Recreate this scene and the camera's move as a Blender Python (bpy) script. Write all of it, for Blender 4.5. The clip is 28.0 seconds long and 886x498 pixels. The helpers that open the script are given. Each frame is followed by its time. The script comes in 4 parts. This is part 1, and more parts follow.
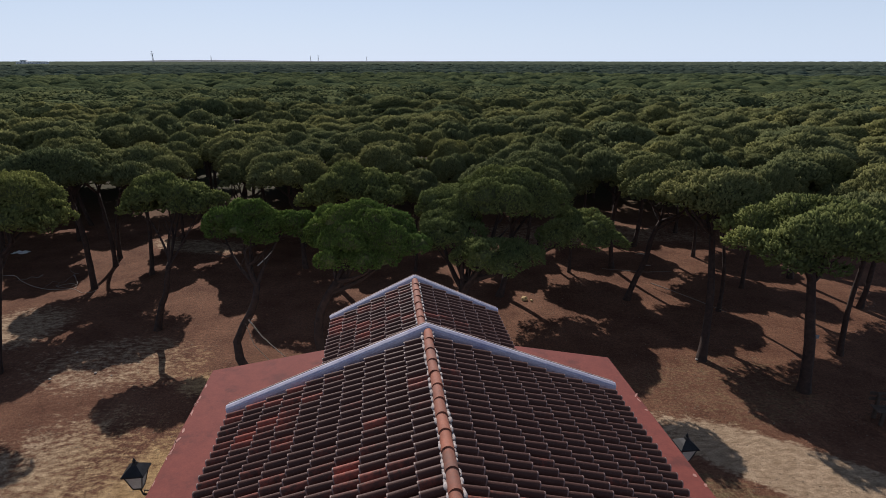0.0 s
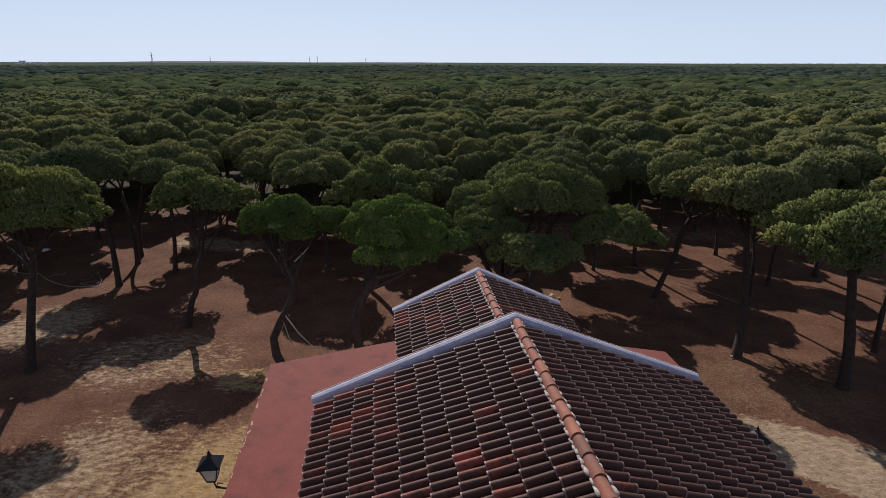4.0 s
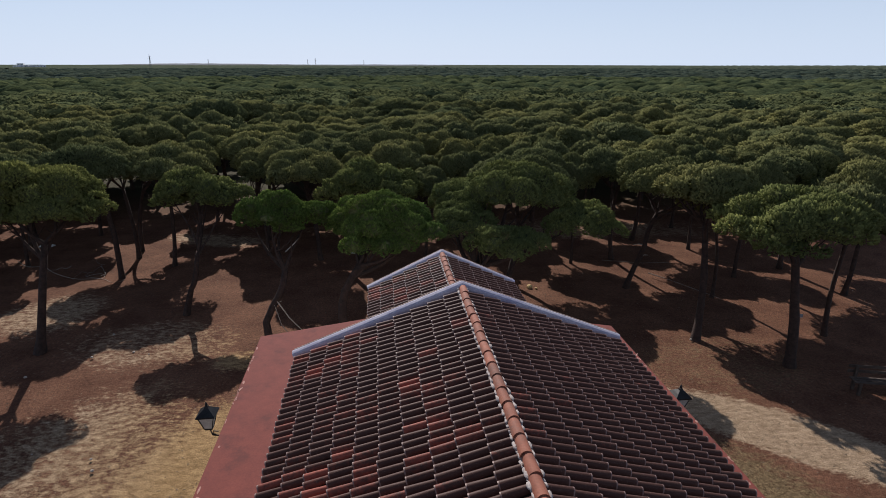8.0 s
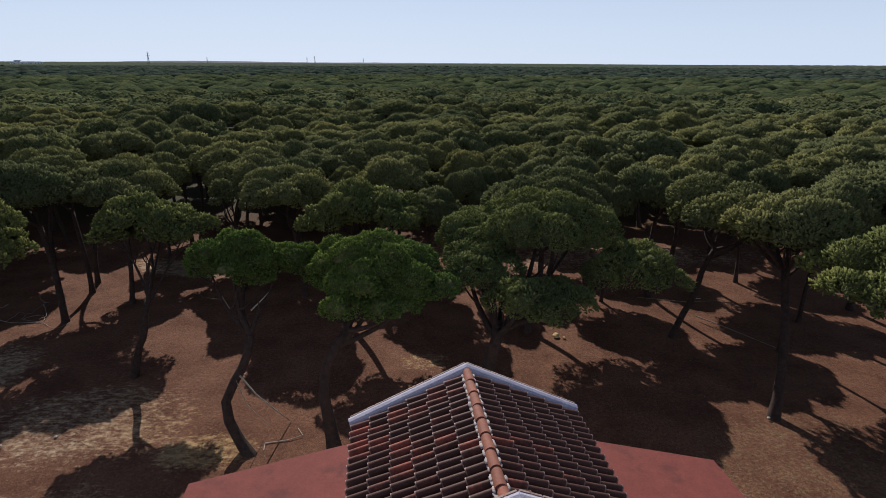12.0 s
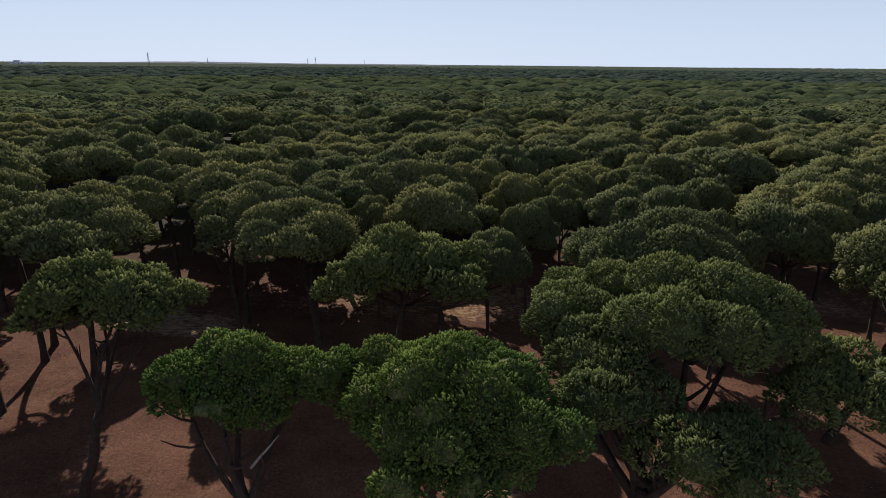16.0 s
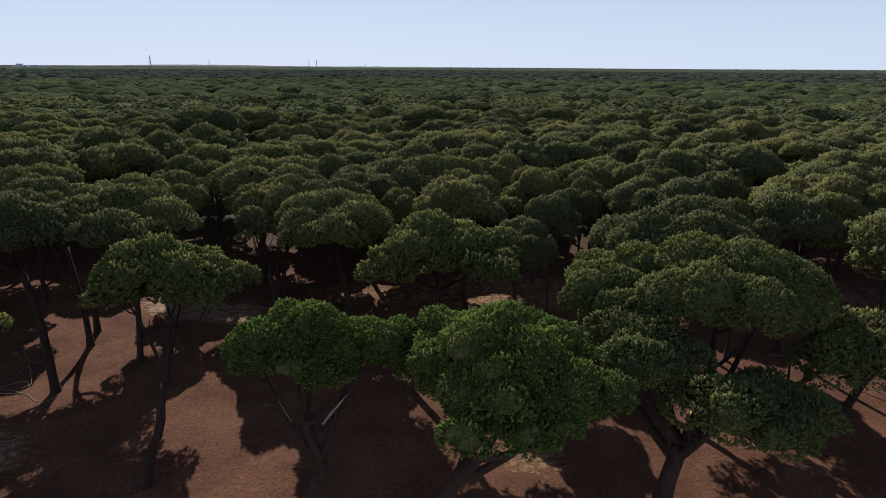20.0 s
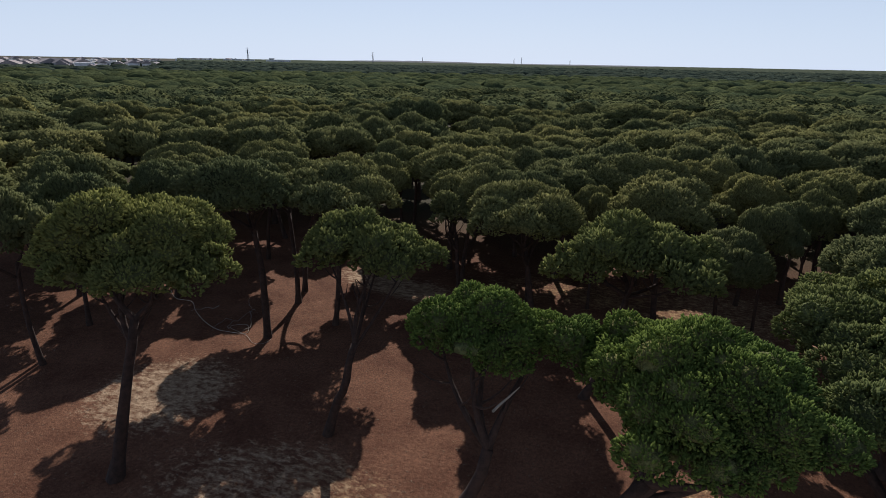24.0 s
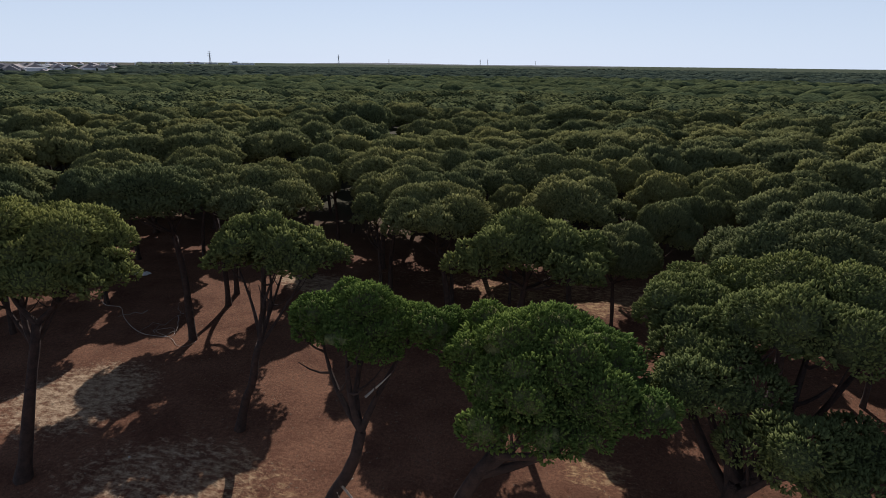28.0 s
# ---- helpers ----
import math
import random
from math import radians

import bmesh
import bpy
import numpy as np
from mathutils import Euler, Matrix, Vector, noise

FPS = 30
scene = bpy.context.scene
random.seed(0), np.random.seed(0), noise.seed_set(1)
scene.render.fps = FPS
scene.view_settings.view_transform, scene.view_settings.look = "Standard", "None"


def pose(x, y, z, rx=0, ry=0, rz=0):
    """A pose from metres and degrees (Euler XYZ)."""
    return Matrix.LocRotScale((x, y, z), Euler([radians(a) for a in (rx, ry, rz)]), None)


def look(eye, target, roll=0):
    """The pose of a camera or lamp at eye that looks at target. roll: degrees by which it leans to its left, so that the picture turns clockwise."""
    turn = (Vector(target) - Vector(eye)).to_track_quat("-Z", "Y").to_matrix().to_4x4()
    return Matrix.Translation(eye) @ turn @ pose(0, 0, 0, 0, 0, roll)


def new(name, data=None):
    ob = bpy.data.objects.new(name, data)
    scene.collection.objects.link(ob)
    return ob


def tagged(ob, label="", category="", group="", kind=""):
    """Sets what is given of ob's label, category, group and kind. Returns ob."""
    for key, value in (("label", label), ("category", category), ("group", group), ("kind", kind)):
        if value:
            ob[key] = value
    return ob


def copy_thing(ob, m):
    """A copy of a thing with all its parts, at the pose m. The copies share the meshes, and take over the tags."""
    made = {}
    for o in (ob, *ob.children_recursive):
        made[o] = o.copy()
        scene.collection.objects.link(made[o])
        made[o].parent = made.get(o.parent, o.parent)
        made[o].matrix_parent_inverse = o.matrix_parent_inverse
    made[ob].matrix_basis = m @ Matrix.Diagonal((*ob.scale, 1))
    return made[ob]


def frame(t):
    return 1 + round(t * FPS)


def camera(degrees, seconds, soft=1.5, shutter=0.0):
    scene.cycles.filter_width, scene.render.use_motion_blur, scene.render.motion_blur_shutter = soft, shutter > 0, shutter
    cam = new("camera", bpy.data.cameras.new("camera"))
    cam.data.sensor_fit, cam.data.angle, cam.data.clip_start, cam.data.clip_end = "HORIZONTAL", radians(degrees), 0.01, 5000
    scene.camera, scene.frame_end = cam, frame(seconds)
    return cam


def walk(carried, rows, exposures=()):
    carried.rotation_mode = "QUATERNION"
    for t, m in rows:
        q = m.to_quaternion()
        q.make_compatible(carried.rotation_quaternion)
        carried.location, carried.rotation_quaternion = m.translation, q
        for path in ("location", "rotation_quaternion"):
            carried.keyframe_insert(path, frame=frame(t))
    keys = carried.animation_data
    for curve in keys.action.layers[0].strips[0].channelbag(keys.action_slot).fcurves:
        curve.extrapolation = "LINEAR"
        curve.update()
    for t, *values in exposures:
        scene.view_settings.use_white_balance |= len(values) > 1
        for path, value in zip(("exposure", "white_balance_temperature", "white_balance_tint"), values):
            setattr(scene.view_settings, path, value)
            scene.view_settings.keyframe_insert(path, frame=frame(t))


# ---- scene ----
cam = camera(75.7, 28.0, soft=0.75)
METRES, EYE, TILT, LEAN, TURN = 23.0, 11.5, -18.3, 0.0, 0.0
ROWS = [
    (0, 0, 0, 0, 0, 0, -0),
    (0.5, -0.0115, 0.009, 0.0014, -0.02, 0.01, -0.02),
    (1, -0.0238, 0.0173, 0.003, -0.05, 0.03, -0.02),
    (1.5, -0.0341, 0.0215, 0.0028, -0.07, 0.05, -0.05),
    (2, -0.0422, 0.0229, 0.0015, -0.08, 0.06, -0.07),
    (2.5, -0.05, 0.0225, -0.0011, -0.09, 0.08, -0.08),
    (3, -0.0584, 0.0185, -0.0036, -0.11, 0.11, -0.08),
    (3.5, -0.0647, 0.0121, -0.006, -0.13, 0.12, -0.07),
    (5.5, -0.0483, -0.0305, -0.0173, -0.19, 0.2, -0.01),
    (6, -0.041, -0.0428, -0.0197, -0.23, 0.24, -0),
    (6.5, -0.0365, -0.0543, -0.0212, -0.25, 0.27, 0.02),
    (7, -0.0337, -0.0652, -0.0233, -0.28, 0.28, 0.05),
    (7.5, -0.0314, -0.0736, -0.0264, -0.3, 0.31, 0.05),
    (8, -0.0299, -0.077, -0.0285, -0.3, 0.33, 0.05),
    (8.5, -0.029, -0.0731, -0.0263, -0.34, 0.33, 0.04),
    (9, -0.0283, -0.0594, -0.0201, -0.37, 0.32, 0.04),
    (9.5, -0.0282, -0.0371, -0.0121, -0.4, 0.31, 0.02),
    (10, -0.0284, -0.0071, -0.0024, -0.43, 0.28, 0.03),
    (10.5, -0.03, 0.0304, 0.01, -0.45, 0.27, -0),
    (11, -0.0335, 0.0702, 0.0238, -0.43, 0.22, -0.03),
    (11.5, -0.0398, 0.1122, 0.0391, -0.41, 0.22, -0.1),
    (12, -0.0474, 0.154, 0.0543, -0.4, 0.18, -0.14),
    (12.5, -0.0553, 0.1956, 0.069, -0.41, 0.18, -0.17),
    (13, -0.0658, 0.2375, 0.0852, -0.41, 0.19, -0.23),
    (13.5, -0.0785, 0.2757, 0.1003, -0.4, 0.17, -0.27),
    (15.5, -0.1319, 0.4248, 0.1453, -0.42, 0.27, -0.35),
    (16, -0.1465, 0.4524, 0.154, -0.42, 0.33, -0.34),
    (16.5, -0.1583, 0.4656, 0.1579, -0.4, 0.37, -0.35),
    (17, -0.1638, 0.4659, 0.1547, -0.53, 0.43, -0.29),
    (17.5, -0.1685, 0.4604, 0.149, -0.56, 0.47, -0.25),
    (18, -0.1751, 0.4536, 0.1452, -0.53, 0.5, -0.24),
    (18.5, -0.1832, 0.4468, 0.1419, -0.51, 0.53, -0.23),
    (19, -0.1898, 0.4371, 0.1373, -0.44, 0.54, -0.22),
    (19.5, -0.193, 0.4229, 0.1331, -0.37, 0.56, -0.25),
    (20, -0.1957, 0.4059, 0.1286, -0.32, 0.55, -0.23),
    (20.5, -0.1972, 0.394, 0.1255, -0.29, 0.54, -0.2),
    (22.5, -0.2039, 0.3842, 0.1249, -4.55, 0.52, 1.69),
    (22.6, -0.2047, 0.3853, 0.125, -4.075, 0.514, 1.504),
    (22.7, -0.2055, 0.3871, 0.125, -3.033, 0.5, 1.096),
    (22.8, -0.2063, 0.3903, 0.1247, -1.066, 0.474, 0.325),
    (22.9, -0.2071, 0.3942, 0.1241, 1.518, 0.437, -0.688),
    (23, -0.2079, 0.3996, 0.1231, 5.184, 0.381, -2.124),
    (23.1, -0.2073, 0.4063, 0.1216, 9.589, -0.034, -3.779),
    (23.2, -0.2067, 0.4124, 0.1203, 13.622, -0.42, -5.293),
    (23.3, -0.2061, 0.4165, 0.1196, 16.236, -0.671, -6.274),
    (23.4, -0.2056, 0.4189, 0.1192, 17.568, -0.8, -6.774),
    (23.5, -0.2051, 0.4209, 0.119, 18.552, -0.896, -7.143),
    (23.6, -0.205, 0.4213, 0.1193, 18.859, -0.917, -7.253),
    (24, -0.2044, 0.4227, 0.1203, 17.924, -0.784, -6.844),
    (24.5, -0.2046, 0.4227, 0.1216, 16.207, -0.529, -6.136),
    (25, -0.2047, 0.4199, 0.1219, 15.868, -0.477, -5.966),
    (25.5, -0.1992, 0.4165, 0.1222, 15.759, -0.447, -5.866),
    (26, -0.1835, 0.415, 0.1232, 15.619, -0.436, -5.776),
    (26.5, -0.1635, 0.4142, 0.1253, 15.38, -0.375, -5.657),
    (27, -0.1412, 0.4136, 0.1268, 15.1, -0.344, -5.547),
    (27.5, -0.1172, 0.4129, 0.1273, 15.06, -0.324, -5.497),
    (28, -0.0993, 0.4102, 0.1269, 15.04, -0.324, -5.487),
]
walk(cam, [(t, pose(0, 0, EYE, TILT, LEAN, TURN) @ pose(METRES * x, METRES * y, METRES * z, 90 + pitch, roll, yaw)) for t, x, y, z, yaw, pitch, roll in ROWS],
     exposures=[(0.0, 0.0, 6350, 16), (28.0, 0.0, 6350, 16)])


# ---- light ----
SUN_AZ, SUN_EL = radians(16), radians(35)      # sun ahead and to the left
sun_to = Vector((-math.sin(SUN_AZ) * math.cos(SUN_EL), math.cos(SUN_AZ) * math.cos(SUN_EL), math.sin(SUN_EL)))
world = bpy.data.worlds.new("sky")
scene.world = world
world.use_nodes = True
wn = world.node_tree.nodes
sky = wn.new("ShaderNodeTexSky")
sky.sky_type = 'NISHITA'
sky.sun_disc = False
sky.sun_elevation = SUN_EL
sky.sun_rotation = -SUN_AZ
sky.air_density, sky.dust_density, sky.ozone_density = 1.0, 0.3, 3.0
haze = wn.new("ShaderNodeMix")               # thin summer haze evens out the blue
haze.data_type = 'RGBA'
haze.inputs[0].default_value = 0.42
haze.inputs[7].default_value = (8.3, 10.0, 11.9, 1.0)
cool = wn.new("ShaderNodeMix")
cool.data_type, cool.blend_type = 'RGBA', 'MULTIPLY'
cool.inputs[0].default_value = 1.0
cool.inputs[7].default_value = (0.56, 0.58, 0.66, 1.0)
wn["Background"].inputs[1].default_value = 0.081
up = wn.new("ShaderNodeTexCoord")             # the haze thins out towards the zenith
height = wn.new("ShaderNodeSeparateXYZ")
thin = wn.new("ShaderNodeMapRange")
thin.inputs[1].default_value, thin.inputs[2].default_value = 0.0, 0.42
thin.inputs[3].default_value, thin.inputs[4].default_value = 0.86, 0.155
world.node_tree.links.new(up.outputs["Generated"], height.inputs[0])
world.node_tree.links.new(height.outputs[2], thin.inputs[0])
world.node_tree.links.new(thin.outputs[0], haze.inputs[0])
world.node_tree.links.new(sky.outputs[0], cool.inputs[6])
world.node_tree.links.new(cool.outputs[2], haze.inputs[6])
world.node_tree.links.new(haze.outputs[2], wn["Background"].inputs[0])
sun = new("sun", bpy.data.lights.new("sun", 'SUN'))
sun.data.energy, sun.data.angle, sun.data.color = 4.95, radians(0.5), (1.0, 0.94, 0.85)
sun.matrix_basis = look((0, 0, 60), Vector((0, 0, 60)) - sun_to)


# ---- materials ----
def material(name, rough=0.8, metal=0.0):
    m = bpy.data.materials.new(name)
    m.use_nodes = True
    n, l = m.node_tree.nodes, m.node_tree.links
    b = n["Principled BSDF"]
    b.inputs["Roughness"].default_value = rough
    b.inputs["Metallic"].default_value = metal
    return m, n, l, b


def noise_node(n, l, scale, detail=4.0, rough=0.6, coords=None):
    t = n.new("ShaderNodeTexNoise")
    t.inputs["Scale"].default_value = scale
    t.inputs["Detail"].default_value = detail
    t.inputs["Roughness"].default_value = rough
    if coords is not None:
        l.new(coords, t.inputs["Vector"])
    return t


def ramp(n, l, fac, stops):
    r = n.new("ShaderNodeValToRGB")
    e = r.color_ramp.elements
    while len(e) < len(stops):
        e.new(0.5)
    for el, (p, c) in zip(e, stops):
        el.position, el.color = p, (*c, 1.0) if len(c) == 3 else c
    l.new(fac, r.inputs[0])
    return r.outputs[0]


def mix(n, l, fac, a, b, mode='MIX'):
    x = n.new("ShaderNodeMix")
    x.data_type, x.blend_type = 'RGBA', mode
    for sock, v in ((x.inputs[0], fac), (x.inputs[6], a), (x.inputs[7], b)):
        if isinstance(v, (int, float)):
            sock.default_value = v
        elif isinstance(v, tuple):
            sock.default_value = (*v, 1.0)
        else:
            l.new(v, sock)
    return x.outputs[2]


def bump(n, l, b, height, strength=0.4, dist=0.02):
    k = n.new("ShaderNodeBump")
    k.inputs["Strength"].default_value, k.inputs["Distance"].default_value = strength, dist
    l.new(height, k.inputs["Height"])
    l.new(k.outputs[0], b.inputs["Normal"])


def surface(name, c1, c2, scale=3.0, fine=40.0, rough=0.8, stain=None, relief=0.3, dist=0.01, metal=0.0, per=None):
    """Two colours mixed by coarse and fine grain, with optional stains and variation from piece to piece."""
    m, n, l, b = material(name, rough, metal)
    co = n.new("ShaderNodeNewGeometry").outputs["Position"]
    a = noise_node(n, l, scale, 5, 0.6, co)
    f = noise_node(n, l, fine, 3, 0.6, co)
    col = mix(n, l, ramp(n, l, a.outputs[0], [(0.3, (0, 0, 0)), (0.7, (1, 1, 1))]), c1, c2)
    col = mix(n, l, 0.35, col, ramp(n, l, f.outputs[0], [(0.25, (0.5, 0.5, 0.5)), (0.75, (1.4, 1.4, 1.4))]), 'MULTIPLY')
    if stain:
        s = noise_node(n, l, scale * 0.45, 6, 0.7, co)
        col = mix(n, l, ramp(n, l, s.outputs[0], [(0.52, (0, 0, 0)), (0.66, (1, 1, 1))]), col, stain)
    if per:
        r = n.new("ShaderNodeObjectInfo").outputs["Random"]
        col = mix(n, l, 1.0, col, ramp(n, l, r, [(0.0, (per, per, per)), (1.0, (2 - per, 2 - per, 2 - per))]), 'MULTIPLY')
    l.new(col, b.inputs["Base Color"])
    bump(n, l, b, f.outputs[0], relief, dist)
    return m


def foliage(name, dark, light, translucent=0.25, relief=0.0, lumps=1.6):
    m, n, l, b = material(name, 0.8)
    geo = n.new("ShaderNodeNewGeometry")
    col = mix(n, l, geo.outputs["Random Per Island"], dark, light)
    big = noise_node(n, l, 0.12, 3, 0.6, geo.outputs["Position"])
    col = mix(n, l, 1.0, col, ramp(n, l, big.outputs[0], [(0.3, (0.72, 0.80, 0.85)), (0.7, (1.25, 1.15, 0.95))]), 'MULTIPLY')
    rnd = n.new("ShaderNodeObjectInfo").outputs["Random"]
    col = mix(n, l, 1.0, col, ramp(n, l, rnd, [(0.0, (0.8, 0.85, 0.8)), (1.0, (1.2, 1.15, 1.0))]), 'MULTIPLY')
    if relief:
        lump = noise_node(n, l, lumps, 4, 0.7, geo.outputs["Position"])
        bump(n, l, b, lump.outputs[0], 1.0, relief)
        col = mix(n, l, 0.8, col, ramp(n, l, lump.outputs[0], [(0.3, (0.55, 0.55, 0.6)), (0.7, (1.4, 1.4, 1.3))]), 'MULTIPLY')
    l.new(col, b.inputs["Base Color"])
    b.inputs["Specular IOR Level"].default_value = 0.0
    tr = n.new("ShaderNodeBsdfTranslucent")
    l.new(mix(n, l, 1.0, col, (1.2, 1.3, 0.75), 'MULTIPLY'), tr.inputs[0])
    s = n.new("ShaderNodeMixShader")
    s.inputs[0].default_value = translucent
    l.new(b.outputs[0], s.inputs[1])
    l.new(tr.outputs[0], s.inputs[2])
    l.new(s.outputs[0], n["Material Output"].inputs[0])
    return m


M_NEEDLE = foliage("pine_needles", (0.074, 0.116, 0.040), (0.160, 0.224, 0.072), 0.36)
M_OLIVE = foliage("olive_pine_needles", (0.126, 0.142, 0.062), (0.222, 0.246, 0.104), 0.38)
M_WOODNEEDLE = foliage("shaded_wood_needles", (0.134, 0.144, 0.076), (0.206, 0.218, 0.112), 0.38)
# crown core coloured darker so the gaps between brushes look shaded
M_INNER = foliage("shade_toned_core", (0.092, 0.104, 0.054), (0.150, 0.168, 0.086), 0.0, 0.3, 4.0)
# base colour lowered to stand in for self-shade within far crowns
M_FAR = foliage("self_shaded_canopy", (0.064, 0.078, 0.044), (0.112, 0.130, 0.072), 0.0, 0.5)
# self-shade again, plus a blue tint painted in for distance haze
M_HORIZON = foliage("haze_tinted_canopy", (0.050, 0.064, 0.056), (0.086, 0.106, 0.092), 0.0, 0.8)
M_BARK = surface("pine_bark", (0.020, 0.012, 0.009), (0.066, 0.036, 0.025), 6, 30, 0.95, None, 0.9, 0.03)
M_DEAD = surface("dead_wood", (0.30, 0.26, 0.21), (0.42, 0.37, 0.31), 8, 40, 0.9)
M_TWIG = surface("dry_twig", (0.13, 0.11, 0.09), (0.24, 0.20, 0.17), 8, 40, 0.9)
M_RED = surface("red_roof_paint", (0.150, 0.029, 0.020), (0.188, 0.039, 0.026), 3.6, 30, 0.9, (0.108, 0.022, 0.016), 0.2)
M_WHITE = surface("white_render", (0.72, 0.72, 0.70), (0.80, 0.80, 0.78), 1.5, 30, 0.85)
M_PARAPET = surface("blue_grey_parapet", (0.24, 0.25, 0.40), (0.33, 0.34, 0.50), 2.0, 30, 0.9, (0.40, 0.39, 0.44))
M_MORTAR = surface("white_mortar", (0.28, 0.24, 0.22), (0.50, 0.45, 0.42), 14, 60, 0.95, None, 0.6)
M_IRON = surface("black_iron", (0.012, 0.012, 0.013), (0.03, 0.03, 0.03), 10, 60, 0.45, None, 0.1, 0.005, 0.6)
M_WOOD = surface("weathered_wood", (0.045, 0.030, 0.021), (0.09, 0.062, 0.045), 4, 50, 0.85)
M_STONE = surface("yellow_stone", (0.46, 0.31, 0.12), (0.58, 0.42, 0.20), 5, 30, 0.9)
M_SCAR = surface("chipped_paint", (0.34, 0.16, 0.125), (0.46, 0.25, 0.20), 8, 40, 0.9)


def tile_material():
    """Terracotta with black lichen crusts, each tile weathered to its own degree."""
    m, n, l, b = material("weathered_roof_tile", 0.52)
    geo = n.new("ShaderNodeNewGeometry")
    oi = n.new("ShaderNodeObjectInfo")
    co = geo.outputs["Position"]
    add = n.new("ShaderNodeMath")
    add.operation = 'ADD'
    l.new(oi.outputs["Random"], add.inputs[0])
    l.new(geo.outputs["Random Per Island"], add.inputs[1])
    fr = n.new("ShaderNodeMath")
    fr.operation = 'FRACT'
    l.new(add.outputs[0], fr.inputs[0])
    clay = ramp(n, l, fr.outputs[0], [(0.0, (0.120, 0.050, 0.038)), (0.5, (0.200, 0.060, 0.042)), (1.0, (0.300, 0.085, 0.058))])
    big = noise_node(n, l, 0.55, 3, 0.6, co)
    mid = noise_node(n, l, 15.0, 6, 0.72, co)
    s = n.new("ShaderNodeMath")
    s.operation = 'MULTIPLY_ADD'
    l.new(big.outputs[0], s.inputs[0])
    s.inputs[1].default_value = 0.7
    wide = n.new("ShaderNodeMath")
    wide.operation = 'MULTIPLY'
    l.new(mid.outputs[0], wide.inputs[0])
    wide.inputs[1].default_value = 0.62
    l.new(wide.outputs[0], s.inputs[2])
    s2 = n.new("ShaderNodeMath")
    s2.operation = 'MULTIPLY_ADD'
    l.new(fr.outputs[0], s2.inputs[0])
    s2.inputs[1].default_value = -0.42
    l.new(s.outputs[0], s2.inputs[2])
    sx = n.new("ShaderNodeSeparateXYZ")
    l.new(co, sx.inputs[0])
    shade_side = n.new("ShaderNodeMapRange")          # crust colour pushed up on the right slope to darken it as shade
    shade_side.inputs[1].default_value, shade_side.inputs[2].default_value, shade_side.inputs[4].default_value = -1.0, 1.2, 0.16
    l.new(sx.outputs[0], shade_side.inputs[0])
    s3 = n.new("ShaderNodeMath")
    s3.operation = 'ADD'
    l.new(s2.outputs[0], s3.inputs[0])
    l.new(shade_side.outputs[0], s3.inputs[1])
    crust = ramp(n, l, s3.outputs[0], [(0.16, (0, 0, 0)), (0.37, (1, 1, 1))])
    col = mix(n, l, crust, clay, (0.074, 0.037, 0.029))
    fine = noise_node(n, l, 60, 3, 0.7, co)
    col = mix(n, l, ramp(n, l, fine.outputs[0], [(0.60, (0, 0, 0)), (0.70, (0.65, 0.65, 0.65))]), col, (0.20, 0.135, 0.11))
    l.new(col, b.inputs["Base Color"])
    b.inputs["Specular IOR Level"].default_value = 0.10
    bump(n, l, b, fine.outputs[0], 0.45, 0.006)
    return m


M_TILE = tile_material()
# lip made paler than the tile to paint its sunlit crescent
M_LIP = surface("sunlit_tile_lip", (0.14, 0.080, 0.066), (0.27, 0.175, 0.148), 9, 50, 0.6, None, 0.2)
M_RIDGE = surface("terracotta_ridge_tile", (0.215, 0.068, 0.036), (0.310, 0.105, 0.058), 5, 40, 0.8, (0.17, 0.075, 0.05), 0.3, 0.006, 0.0, 0.8)
# channels coloured near black for the shade between the cover tiles
M_PAN = surface("shade_black_channel", (0.014, 0.010, 0.009), (0.036, 0.020, 0.016), 3, 30, 0.9)
M_CAP = surface("worn_cap_brick", (0.26, 0.18, 0.15), (0.40, 0.31, 0.27), 6, 40, 0.9, (0.20, 0.13, 0.11), 0.3, 0.006, 0.0, 0.75)


